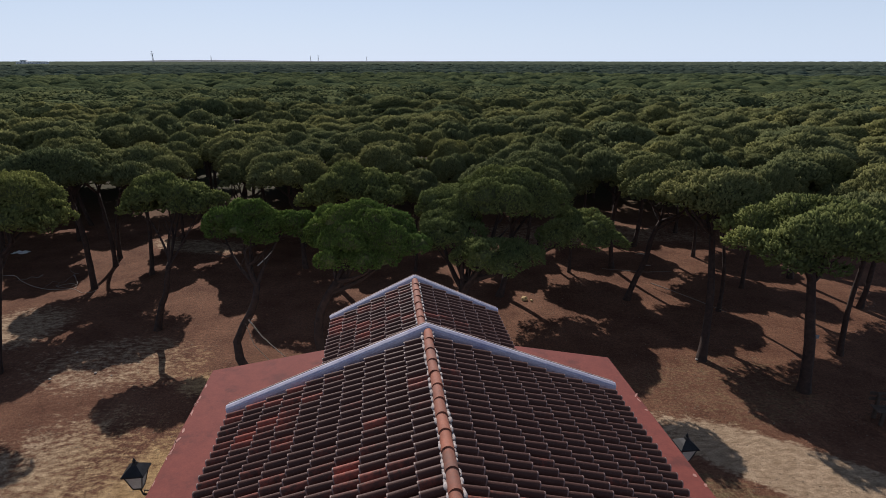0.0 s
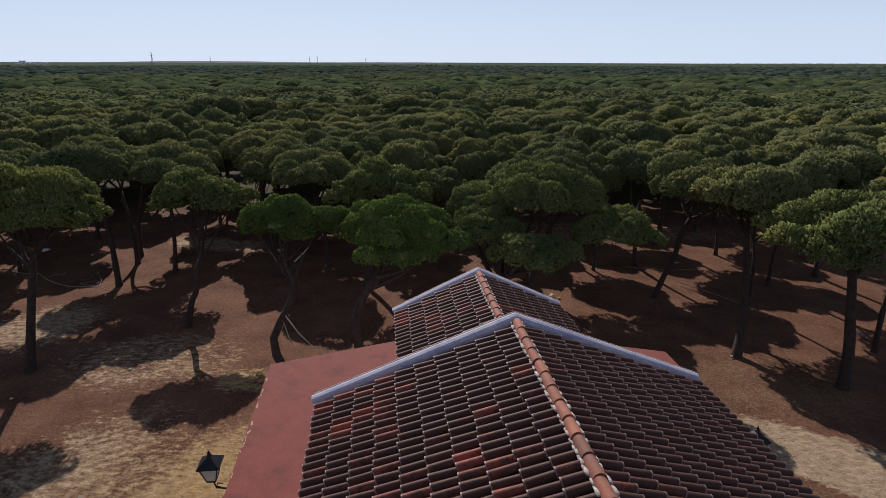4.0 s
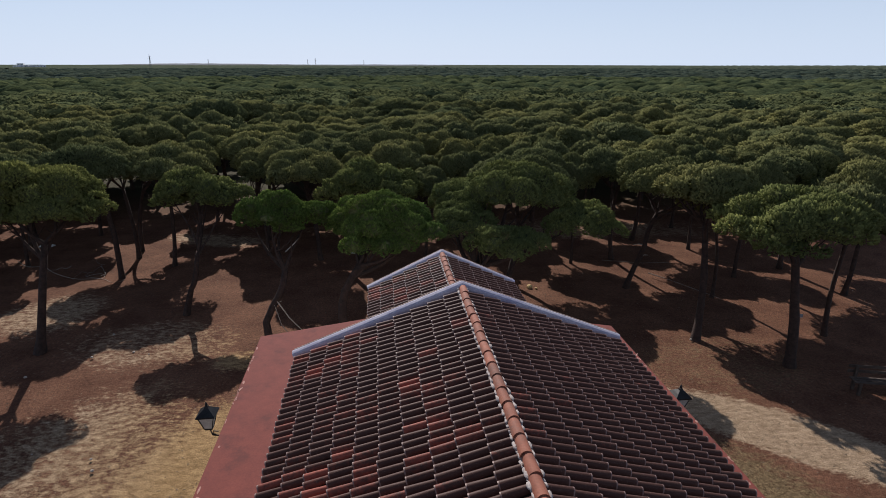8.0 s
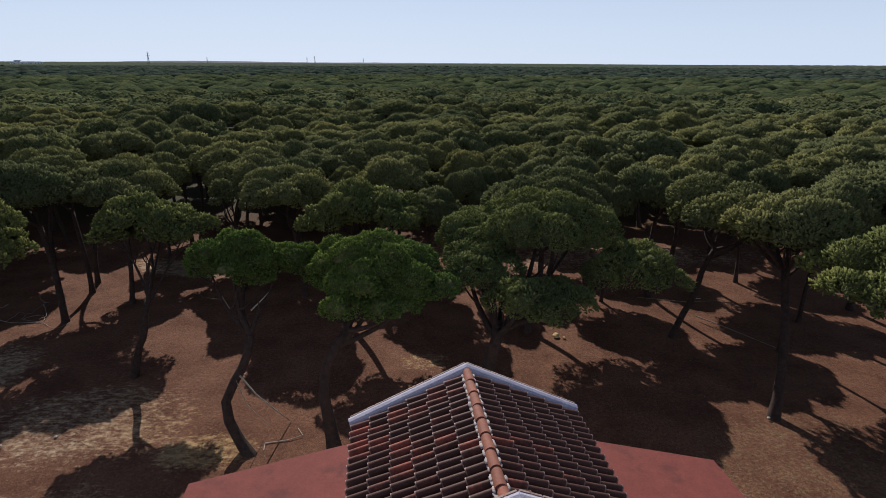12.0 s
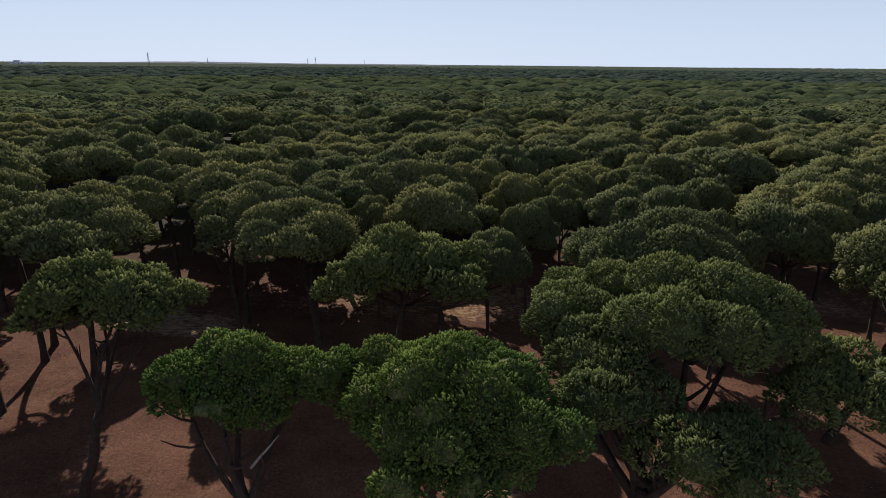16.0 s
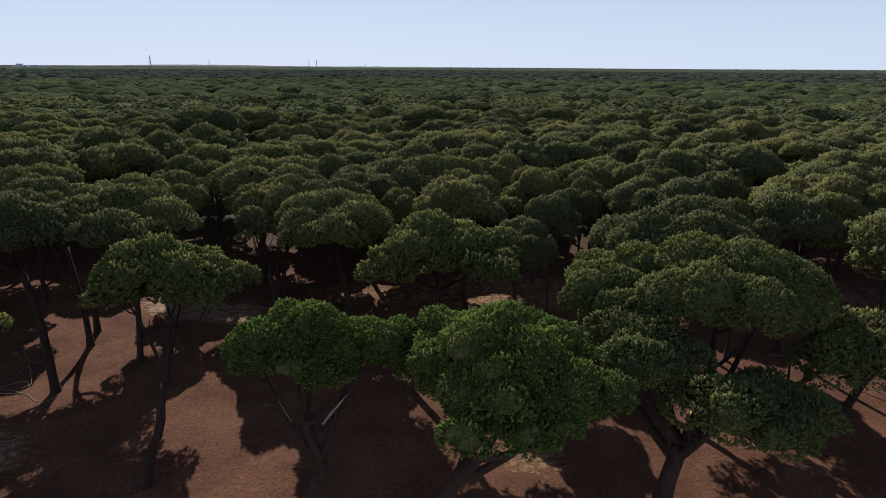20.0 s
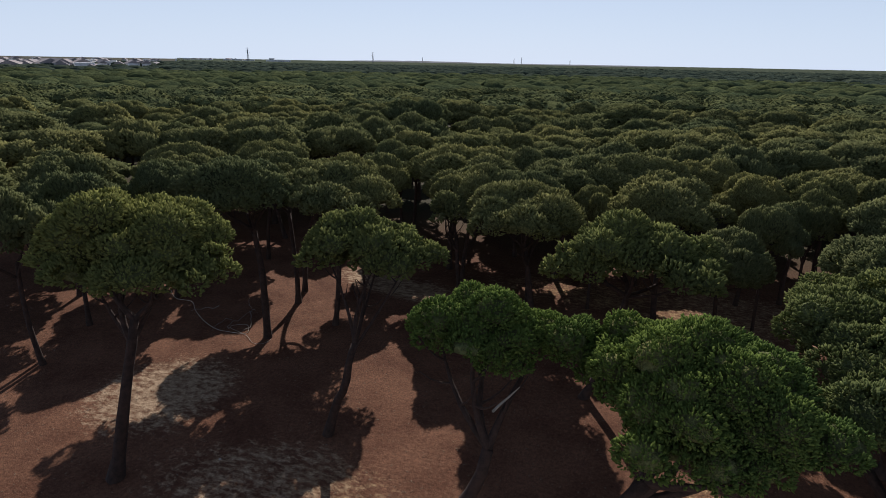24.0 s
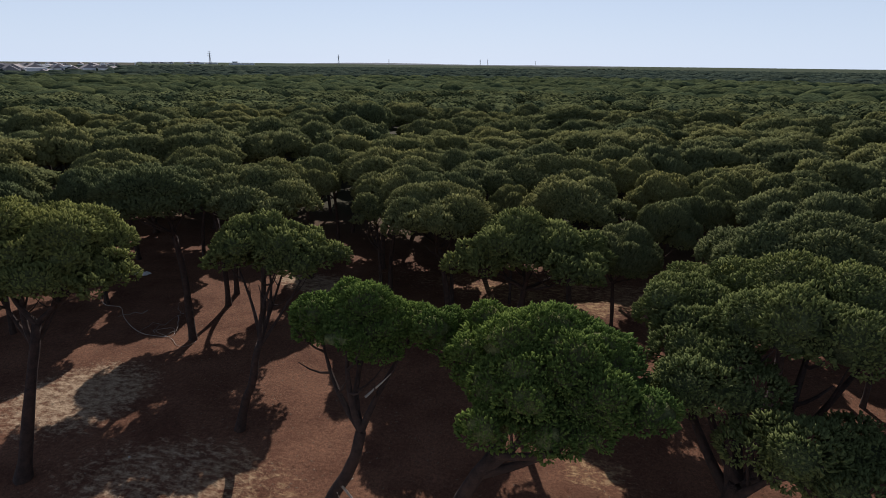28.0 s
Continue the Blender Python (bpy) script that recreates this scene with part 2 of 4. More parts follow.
def ground_material():
    """Red-brown needle litter over pale sand, bare on the tracks beside the house, with dry grass."""
    m, n, l, b = material("needle_litter_and_sand", 0.95)
    co = n.new("ShaderNodeNewGeometry").outputs["Position"]
    mid = noise_node(n, l, 0.55, 5, 0.6, co)
    stretch = n.new("ShaderNodeMapping")
    stretch.inputs["Scale"].default_value = (0.8, 1.5, 1.0)
    l.new(co, stretch.inputs["Vector"])
    patch = noise_node(n, l, 3.4, 8, 0.70, stretch.outputs[0])
    fine = noise_node(n, l, 9.0, 5, 0.75, co)
    grit = noise_node(n, l, 42.0, 3, 0.75, co)

    def calc(op, x, y=None, z=None):
        k = n.new("ShaderNodeMath")
        k.operation = op
        for sock, v in zip(k.inputs, (x, y, z)):
            if isinstance(v, (int, float)):
                sock.default_value = v
            elif v is not None:
                l.new(v, sock)
        return k.outputs[0]

    sep = n.new("ShaderNodeSeparateXYZ")
    l.new(co, sep.inputs[0])

    def cover(spots):
        total = None
        for cx, cy, rx, ry, turn, gain in spots:
            c, s = math.cos(radians(turn)), math.sin(radians(turn))
            dx, dy = calc('SUBTRACT', sep.outputs[0], cx), calc('SUBTRACT', sep.outputs[1], cy)
            u = calc('MULTIPLY_ADD', dx, c / rx, calc('MULTIPLY', dy, s / rx))
            v = calc('MULTIPLY_ADD', dx, -s / ry, calc('MULTIPLY', dy, c / ry))
            d = calc('SQRT', calc('ADD', calc('MULTIPLY', u, u), calc('MULTIPLY', v, v)))
            k = calc('MULTIPLY_ADD', calc('POWER', d, 2.0), -0.9 - gain, gain + 0.25)
            k = calc('MAXIMUM', calc('MINIMUM', k, gain), -1.0)
            total = k if total is None else calc('MAXIMUM', total, k)
        return total

    def mask(spots, lo, hi):
        w = calc('MULTIPLY_ADD', mid.outputs[0], 1.0, cover(spots))
        w = calc('MULTIPLY_ADD', patch.outputs[0], 2.6, w)
        w = calc('MULTIPLY_ADD', fine.outputs[0], 1.3, w)
        mr = n.new("ShaderNodeMapRange")
        mr.inputs[1].default_value, mr.inputs[2].default_value = lo, hi
        l.new(w, mr.inputs[0])
        return mr.outputs[0]

    litter = mix(n, l, ramp(n, l, mid.outputs[0], [(0.35, (0, 0, 0)), (0.65, (1, 1, 1))]), (0.104, 0.047, 0.028), (0.168, 0.083, 0.050))
    litter = mix(n, l, 0.9, litter, ramp(n, l, fine.outputs[0], [(0.3, (0.55, 0.55, 0.55)), (0.7, (1.45, 1.45, 1.45))]), 'MULTIPLY')
    grass = mix(n, l, ramp(n, l, fine.outputs[0], [(0.4, (0, 0, 0)), (0.6, (1, 1, 1))]), (0.098, 0.066, 0.034), (0.205, 0.145, 0.078))
    sand = mix(n, l, ramp(n, l, patch.outputs[0], [(0.36, (0, 0, 0)), (0.64, (1, 1, 1))]), (0.225, 0.155, 0.096), (0.415, 0.305, 0.200))
    west = n.new("ShaderNodeMapRange")           # yellower earth on the west track
    west.inputs[1].default_value, west.inputs[2].default_value = 4.0, -4.0
    l.new(sep.outputs[0], west.inputs[0])
    edge = n.new("ShaderNodeMapRange")
    edge.inputs[1].default_value, edge.inputs[2].default_value = -13.0, -8.5
    l.new(sep.outputs[0], edge.inputs[0])
    sand = mix(n, l, calc('MULTIPLY', west.outputs[0], edge.outputs[0]), sand, mix(n, l, 1.0, sand, (1.0, 0.90, 0.66), 'MULTIPLY'))
    col = mix(n, l, mask(DRY_GRASS, 2.4, 3.15), litter, grass)
    col = mix(n, l, mask(SAND, 2.5, 3.1), col, sand)
    col = mix(n, l, 1.0, col, ramp(n, l, grit.outputs[0], [(0.32, (0.42, 0.42, 0.42)), (0.68, (1.5, 1.5, 1.5))]), 'MULTIPLY')
    wood_shade = n.new("ShaderNodeMapRange")          # ground darkened deeper in the wood, standing in for shade under the crowns
    wood_shade.inputs[1].default_value, wood_shade.inputs[2].default_value = 40.0, 52.0
    l.new(calc('MULTIPLY_ADD', mid.outputs[0], 8.0, calc('SUBTRACT', sep.outputs[1], 4.0)), wood_shade.inputs[0])
    col = mix(n, l, wood_shade.outputs[0], col, mix(n, l, patch.outputs[0], (0.026, 0.026, 0.014), (0.060, 0.055, 0.028)))
    speck = noise_node(n, l, 24.0, 2, 0.6, co)
    col = mix(n, l, ramp(n, l, speck.outputs[0], [(0.64, (0, 0, 0)), (0.72, (0.6, 0.6, 0.6))]), col, (0.27, 0.195, 0.125))
    l.new(col, b.inputs["Base Color"])
    h = calc('MULTIPLY_ADD', grit.outputs[0], 0.3, fine.outputs[0])
    bump(n, l, b, h, 0.9, 0.05)
    b.inputs["Specular IOR Level"].default_value = 0.1
    return m


# patches of bare sand and of dry grass: centre x, y, radii, turn, strength
SAND = [(-7.6, 9.5, 3.0, 8.0, 8, 1.25), (-11.5, 12.5, 5.0, 6.5, 0, 0.32), (-19.4, 23.4, 3.4, 3.4, 10, 0.50), (-13.0, 20.3, 5.0, 3.2, 0, 0.29),
        (10.8, 13.7, 5.8, 1.6, -36, 1.9), (16.5, 9.0, 5.0, 2.5, -20, 1.7), (-8.4, 18.8, 2.2, 1.4, 0, 0.5), (-1.6, 24.4, 1.6, 1.2, 0, 0.10), (4.0, 38.0, 24.0, 4.0, 0, 0.2), (-16.0, 35.6, 5.0, 2.0, -12, 0.55)]
DRY_GRASS = [(8.6, 10.5, 2.4, 4.5, 25, 0.9), (-12.0, 12.0, 4.5, 6.0, 0, 0.22), (10.5, 18.5, 5.0, 4.0, 10, 0.05)]
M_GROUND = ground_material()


# ---- builders ----
def mesh_from(name, verts, faces, mat, smooth=False):
    me = bpy.data.meshes.new(name)
    verts = np.asarray(verts, dtype=np.float32)
    faces = np.asarray(faces, dtype=np.int32)
    k = faces.shape[1]
    me.vertices.add(len(verts))
    me.vertices.foreach_set("co", verts.ravel())
    me.loops.add(faces.size)
    me.loops.foreach_set("vertex_index", faces.ravel())
    me.polygons.add(len(faces))
    me.polygons.foreach_set("loop_start", np.arange(0, faces.size, k, dtype=np.int32))
    me.polygons.foreach_set("use_smooth", np.full(len(faces), smooth, dtype=bool))
    me.update(calc_edges=True)
    me.materials.append(mat)
    return me


def part(name, bm, mat, parent=None, label="", smooth=False):
    """Link a bmesh with its material, or a ready mesh, as one object under a thing."""
    if isinstance(mat, bpy.types.Object):
        mat, parent, label = None, mat, parent or ""
    if isinstance(bm, bmesh.types.BMesh):
        me = bpy.data.meshes.new(name)
        bmesh.ops.recalc_face_normals(bm, faces=bm.faces)
        for f in bm.faces:
            f.smooth = smooth
        bm.to_mesh(me)
        bm.free()
        me.materials.append(mat)
    else:
        me = bm
    ob = new(name, me)
    ob.parent = parent
    if label:
        ob["label"] = label
    return ob


def box(bm, x0, x1, y0, y1, z0, z1, bevel=0.0):
    r = bmesh.ops.create_cube(bm, size=1.0)
    for v in r["verts"]:
        v.co = Vector(((x0 + x1) / 2 + v.co.x * (x1 - x0), (y0 + y1) / 2 + v.co.y * (y1 - y0), (z0 + z1) / 2 + v.co.z * (z1 - z0)))
    if bevel:
        es = list({e for v in r["verts"] for e in v.link_edges})
        bmesh.ops.bevel(bm, geom=es, offset=bevel, segments=2, affect='EDGES')
    return bm


def boxed(*a, **k):
    return box(bmesh.new(), *a, **k)


def tube(points, radii, seg=8, wob=0.0, rng=None):
    """Vertices and quads of a tapered tube along points."""
    pts = [Vector(p) for p in points]
    vs, fs = [], []
    for i, p in enumerate(pts):
        d = (pts[min(i + 1, len(pts) - 1)] - pts[max(i - 1, 0)]).normalized()
        a = d.orthogonal().normalized() if i == 0 else (a - d * a.dot(d)).normalized()
        c = d.cross(a)
        for k in range(seg):
            t = 2 * math.pi * k / seg
            r = radii[i] * (1 + (rng.uniform(-wob, wob) if rng else 0))
            vs.append(p + (a * math.cos(t) + c * math.sin(t)) * r)
    for i in range(len(pts) - 1):
        for k in range(seg):
            k2 = (k + 1) % seg
            fs.append((i * seg + k, i * seg + k2, (i + 1) * seg + k2, (i + 1) * seg + k))
    n0 = len(vs)
    vs.append(pts[-1])
    for k in range(seg):
        fs.append(((len(pts) - 1) * seg + k, (len(pts) - 1) * seg + (k + 1) % seg, n0, n0))
    return [tuple(v) for v in vs], fs


def tubes_mesh(name, tubes, mat):
    vs, fs = [], []
    for v, f in tubes:
        o = len(vs)
        vs += v
        fs += [tuple(i + o for i in q) for q in f]
    me = bpy.data.meshes.new(name)
    me.from_pydata(vs, [], [q if q[2] != q[3] else q[:3] for q in fs])
    for p in me.polygons:
        p.use_smooth = True
    me.materials.append(mat)
    return me


def curve_points(p0, p1, bend, n=7):
    """Points from p0 to p1 with a sideways bow."""
    p0, p1, bend = Vector(p0), Vector(p1), Vector(bend)
    return [p0.lerp(p1, i / n) + bend * math.sin(math.pi * i / n) for i in range(n + 1)]


def smooth_path(keys, n):
    """n + 1 points along a smooth line through the keys."""
    out = []
    k = len(keys) - 1
    for i in range(n + 1):
        u = i / n * k
        j = min(int(u), k - 1)
        f = u - j
        p0, p1, p2, p3 = keys[max(j - 1, 0)], keys[j], keys[j + 1], keys[min(j + 2, k)]
        out.append(0.5 * (2 * p1 + (p2 - p0) * f + (2 * p0 - 5 * p1 + 4 * p2 - p3) * f * f + (3 * p1 - p0 - 3 * p2 + p3) * f ** 3))
    return out


def lobe_points(lobes, count, rs):
    """Points and outward directions spread over the outside of a group of flattened domes."""
    P, N = [], []
    area = np.array([l[3] * l[3] for l in lobes])
    for i, (cx, cy, cz, r, h) in enumerate(lobes):
        k = int(count * area[i] / area.sum() * 1.5) + 4
        u = rs.uniform(-0.42, 1.0, k)
        a = rs.uniform(0, 2 * np.pi, k)
        s = np.sqrt(1 - np.minimum(np.abs(u), 1) ** 2)
        n = np.stack([s * np.cos(a), s * np.sin(a), u], 1)
        vert = np.where(u > 0, h, h * 0.60)
        wob = 1 + 0.10 * np.sin(3 * a + i) + 0.07 * np.sin(7 * a + 2 * i + 4 * u)
        p = np.stack([n[:, 0] * r * wob, n[:, 1] * r * wob, n[:, 2] * vert], 1) + [cx, cy, cz]
        keep = np.ones(k, bool)
        for j, (ax, ay, az, ar, ah) in enumerate(lobes):
            if j != i:
                q = ((p - [ax, ay, az]) / [ar, ar, ah]) * 1.15
                keep &= (q ** 2).sum(1) > 1
        P.append(p[keep])
        N.append(n[keep])
    return np.concatenate(P), np.concatenate(N)


def split_lobes(lobes, rs, rough):
    """Each lobe becomes a slightly smaller one with billows standing out of it."""
    out = []
    for (cx, cy, cz, r, h) in lobes:
        k = 0.86 - 0.22 * rough
        out.append((cx, cy, cz, r * k, h * k * 1.03))
        for _ in range(max(4, int(6.5 * r))):
            a, u = rs.uniform(0, 6.283), rs.uniform(-0.28, 0.95)
            q = math.sqrt(1 - u * u) * 0.72
            b = r * rs.uniform(0.22 + 0.08 * rough, 0.36 + 0.14 * rough)
            out.append((cx + r * q * math.cos(a), cy + r * q * math.sin(a), cz + h * 0.72 * u, b, b * rs.uniform(0.65, 0.9)))
    return out


def clump_templates(count, spike, rs):
    """Needle brushes of unit size round the origin, pointing to +z: uneven little tufts, fuller at the tip."""
    d = np.array([(1, 0, 0), (0, 1, 0), (-1, 0, 0), (0, -1, 0), (0, 0, 1.0), (0, 0, -1.0)])
    f = np.array([(0, 1, 4), (1, 2, 4), (2, 3, 4), (3, 0, 4), (1, 0, 5), (2, 1, 5), (3, 2, 5), (0, 3, 5)])
    out = []
    for _ in range(count):
        spin = np.linalg.qr(rs.normal(0, 1, (3, 3)))[0]
        q = d @ (spin * np.sign(np.linalg.det(spin))).T
        v = q * (1 + spike * rs.uniform(-1, 1, (len(q), 1))) * np.array([0.66, 0.66, 1.60])
        v[:, :2] *= (1 + 0.25 * q[:, 2:3])
        n = q + np.array([0, 0, 0.25]) + 0.15 * rs.normal(0, 1, q.shape)
        out.append((v, f, n / np.linalg.norm(n, axis=1)[:, None]))
    return out


def crown_mesh(name, lobes, rs, mat, clump=0.15, gap=1.25, knob=0.20, spike=0.6, soft=0.7, fill=0.86, rough=1.0, core=2):
    """Rounded needle clusters packed over billowing lobes, with a heart darkened to suggest shade inside."""
    lobes = split_lobes(lobes, rs, rough)
    temps = clump_templates(16, spike, rs)
    area = sum(q[3] ** 2 for q in lobes)
    p, n = lobe_points(lobes, int(area * 9 / (clump * gap) ** 2), rs)
    mixed, g = rs.permutation(len(p)), clump * gap
    keys = (p[mixed] // g).astype(int)                # one brush to a cell of that size
    keep = mixed[np.unique(keys @ np.array([1, 4099, 4099 * 4099]), return_index=True)[1]]
    p, n = p[keep], n[keep]
    m = len(p)
    # knobs: brushes gather in small domes round random middles
    mids = p[rs.choice(m, max(8, int(m * (clump / knob) ** 2 * 1.3)), replace=False)]
    near, nearest = np.full(m, 9.0), np.zeros(m, int)
    for i in range(0, len(mids), 200):
        d = np.linalg.norm(p[:, None, :] - mids[None, i:i + 200, :], axis=2)
        best = d.argmin(1)
        d = d.min(1)
        nearest = np.where(d < near, best + i, nearest)
        near = np.minimum(near, d)
    lift = rs.uniform(0.9, 2.7, len(mids))
    dome = np.sqrt(np.maximum(0, 1 - (near / (knob * 1.25)) ** 2))
    n = n + 1.25 * (p - mids[nearest]) / knob
    n /= np.linalg.norm(n, axis=1)[:, None]
    p = p + n * ((dome - 0.75) * knob * lift[nearest])[:, None]
    z = n * 0.9 + np.array([0, 0, 0.40]) + rs.normal(0, 0.16, (m, 3))
    z /= np.linalg.norm(z, axis=1)[:, None]
    x = np.cross(z, rs.normal(0, 1, (m, 3)))
    x /= np.linalg.norm(x, axis=1)[:, None]
    turn = np.stack([x, np.cross(z, x), z], 2)
    size = clump * rs.uniform(0.6, 1.35, m)
    p = p + n * (clump * rs.normal(-0.1, 0.45, m))[:, None]
    vs, fs, ns, off = [], [], [], 0
    which = rs.randint(0, len(temps), m)
    for k, (tv, tf, tn) in enumerate(temps):
        sel = np.where(which == k)[0]
        if not len(sel):
            continue
        v = np.einsum('kij,vj->kvi', turn[sel], tv) * size[sel][:, None, None] + p[sel][:, None, :]
        nn = np.einsum('kij,vj->kvi', turn[sel], tn) + soft * n[sel][:, None, :]
        nn /= np.linalg.norm(nn, axis=2)[:, :, None]
        f = tf[None] + (np.arange(len(sel)) * len(tv))[:, None, None] + off
        vs.append(v.reshape(-1, 3))
        ns.append(nn.reshape(-1, 3))
        fs.append(f.reshape(-1, 3))
        off += len(sel) * len(tv)
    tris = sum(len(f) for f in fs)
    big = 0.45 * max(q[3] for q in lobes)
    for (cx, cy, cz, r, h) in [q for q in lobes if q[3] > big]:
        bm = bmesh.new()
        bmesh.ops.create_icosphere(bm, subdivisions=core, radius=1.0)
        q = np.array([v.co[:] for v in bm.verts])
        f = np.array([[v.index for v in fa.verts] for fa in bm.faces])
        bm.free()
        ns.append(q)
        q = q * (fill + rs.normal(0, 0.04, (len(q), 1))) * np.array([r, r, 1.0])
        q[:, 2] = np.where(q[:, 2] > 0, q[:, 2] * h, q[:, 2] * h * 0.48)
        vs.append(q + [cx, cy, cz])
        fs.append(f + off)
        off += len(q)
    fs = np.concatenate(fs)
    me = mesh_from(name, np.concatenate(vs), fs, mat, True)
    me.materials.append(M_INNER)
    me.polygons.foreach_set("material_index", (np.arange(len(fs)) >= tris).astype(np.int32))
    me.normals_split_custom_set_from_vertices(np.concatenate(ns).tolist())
    return me


def lobes_for(r, top, rs, n=7, flat=0.35):
    """Lobes of an umbrella crown of radius r whose highest point is at top, round the origin."""
    out = [(0, 0, top - r * flat * 1.12, r * 0.80, r * flat * 1.12)]
    a0 = rs.uniform(0, 6.28)
    for i in range(n):
        a = a0 + 6.283 * i / n + rs.uniform(-0.3, 0.3)
        rr = r * rs.uniform(0.28, 0.42)
        d = (r - rr) * rs.uniform(0.90, 1.08)
        out.append((d * math.cos(a), d * math.sin(a), top - r * flat * rs.uniform(1.05, 1.65), rr, rr * rs.uniform(0.65, 0.85)))
    return out


def pine(name, base, crown, r, top, seed, girth=0.16, n=7, label="", forks=5, lobes=None, stumps=0, split=0.80, bow=(0, 0, 0), mat=None, path=None, twigs=3, grow=1.0, **leaf):
    """A stone pine: trunk from base, limbs that fan out, an umbrella crown centred over crown."""
    rs = np.random.RandomState(seed)
    rng = random.Random(seed)
    thing = new(name)
    thing.location = (base[0], base[1], 0)
    cx, cy = crown[0] - base[0], crown[1] - base[1]
    if lobes:
        lob = [(a - base[0], b - base[1], c, d * grow, d * grow * 0.62) for a, b, c, d in lobes]
    else:
        lob = [(a + cx, b + cy, c, d, e) for a, b, c, d, e in lobes_for(r, top, rs, n)]
    low = min(l[2] for l in lob)
    fork = Vector((cx * split, cy * split, max(1.5, low * split)))
    pts = curve_points((0, 0, -0.15), fork, bow, 7)
    if path:
        pts = smooth_path([Vector((x - base[0], y - base[1], z)) for x, y, z in path], 7)
    rad = [girth * (1.45 if i == 0 else 1.08 - 0.055 * i) for i in range(8)]
    part("trunk", tubes_mesh("trunk", [tube(pts, rad, 9, 0.10, rng)], M_BARK), thing)
    order = sorted(lob, key=lambda q: -q[3])[:forks]
    for (ax, ay, az, ar, ah) in order:
        end = Vector((ax, ay, az - ah * 0.1))
        start = pts[-1] if rng.random() < 0.6 else pts[-2]
        lp = curve_points(start, end, (rng.uniform(-.3, .3), rng.uniform(-.3, .3), -0.05 * (end - start).length), 5)
        g = girth * rng.uniform(0.42, 0.62)
        tb = [tube(lp, [g * (1 - 0.14 * i) for i in range(6)], 6, 0.08, rng)]
        for j in range(twigs):
            q = lp[2 + j % 3]
            e2 = q + Vector((rng.uniform(-.7, .7), rng.uniform(-.7, .7), rng.uniform(0.3, 0.9)))
            tb.append(tube(curve_points(q, e2, (0, 0, -0.1), 3), [g * .4, g * .32, g * .24, g * .12], 5))
        part("limb", tubes_mesh("limb", tb, M_BARK), thing)
    for j in range(stumps):
        q = pts[3 + j % 4]
        a = rng.uniform(0, 6.28)
        e2 = q + Vector((math.cos(a) * .55, math.sin(a) * .55, rng.uniform(-.1, .3)))
        part("dead_branch", tubes_mesh("dead_branch", [tube([q, q.lerp(e2, .5) + Vector((0, 0, .05)), e2], [.035, .025, .01], 5)], M_DEAD), thing, "bare grey dead branch stub")
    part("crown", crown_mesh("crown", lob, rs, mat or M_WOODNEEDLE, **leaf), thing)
    return tagged(thing, label or "stone pine with rounded green umbrella crown over needle litter", "tree", "pines round the clearing")


# ---- ground ----
def ground_height(x, y):
    return 0.05 * math.sin(x * 0.35 + 1.0) * math.sin(y * 0.31) + 0.035 * math.sin(x * 0.9 + y * 0.7)


def build_ground():
    rings = [0.0] + [0.9 * i for i in range(1, 48)] + [43 * 1.14 ** i for i in range(1, 37)]
    seg = 128
    vs, fs = [], []
    for r in rings:
        for k in range(seg):
            a = 2 * math.pi * k / seg
            x, y = r * math.cos(a), 17 + r * math.sin(a)
            z = ground_height(x, y) * (1.0 if r < 60 else 0.0)
            vs.append((x, y, z - 0.03))
    for i in range(len(rings) - 1):
        for k in range(seg):
            k2 = (k + 1) % seg
            fs.append((i * seg + k, (i + 1) * seg + k, (i + 1) * seg + k2, i * seg + k2))
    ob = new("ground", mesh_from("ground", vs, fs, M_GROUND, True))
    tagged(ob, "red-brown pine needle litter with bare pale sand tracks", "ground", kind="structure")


build_ground()

# ---- house ----
HOUSE = pose(-0.26, 8.41, 0, 0, 0, 6.1)
house = new("house")
house.matrix_basis = HOUSE
tagged(house, "white house with weathered clay tile gables and flat red roofs", "house")
BACK = -15.0


def profile_prism(prof, y0, y1):
    bm = bmesh.new()
    a = [bm.verts.new((x, y0, z)) for x, z in prof]
    b = [bm.verts.new((x, y1, z)) for x, z in prof]
    bm.faces.new(a)
    bm.faces.new(b[::-1])
    k = len(prof)
    for i in range(k):
        bm.faces.new((a[i], b[i], b[(i + 1) % k], a[(i + 1) % k]))
    return bm


part("nave_wall", profile_prism([(-3.1, 0), (3.1, 0), (3.1, 5.82), (0, 7.02), (-3.1, 5.82)], BACK, 0.0), M_WHITE, house)
part("rear_wall", profile_prism([(-1.7, 0), (1.7, 0), (1.7, 5.72), (0, 6.52), (-1.7, 5.72)], 0.2, 3.5), M_WHITE, house)
def plan_prism(plan, z0, z1):
    """Upright prism over a plan outline."""
    bm = bmesh.new()
    a = [bm.verts.new((x, y, z0)) for x, y in plan]
    b = [bm.verts.new((x, y, z1)) for x, y in plan]
    bm.faces.new(a[::-1])
    bm.faces.new(b)
    for i in range(len(plan)):
        j = (i + 1) % len(plan)
        bm.faces.new((a[i], a[j], b[j], b[i]))
    return bm


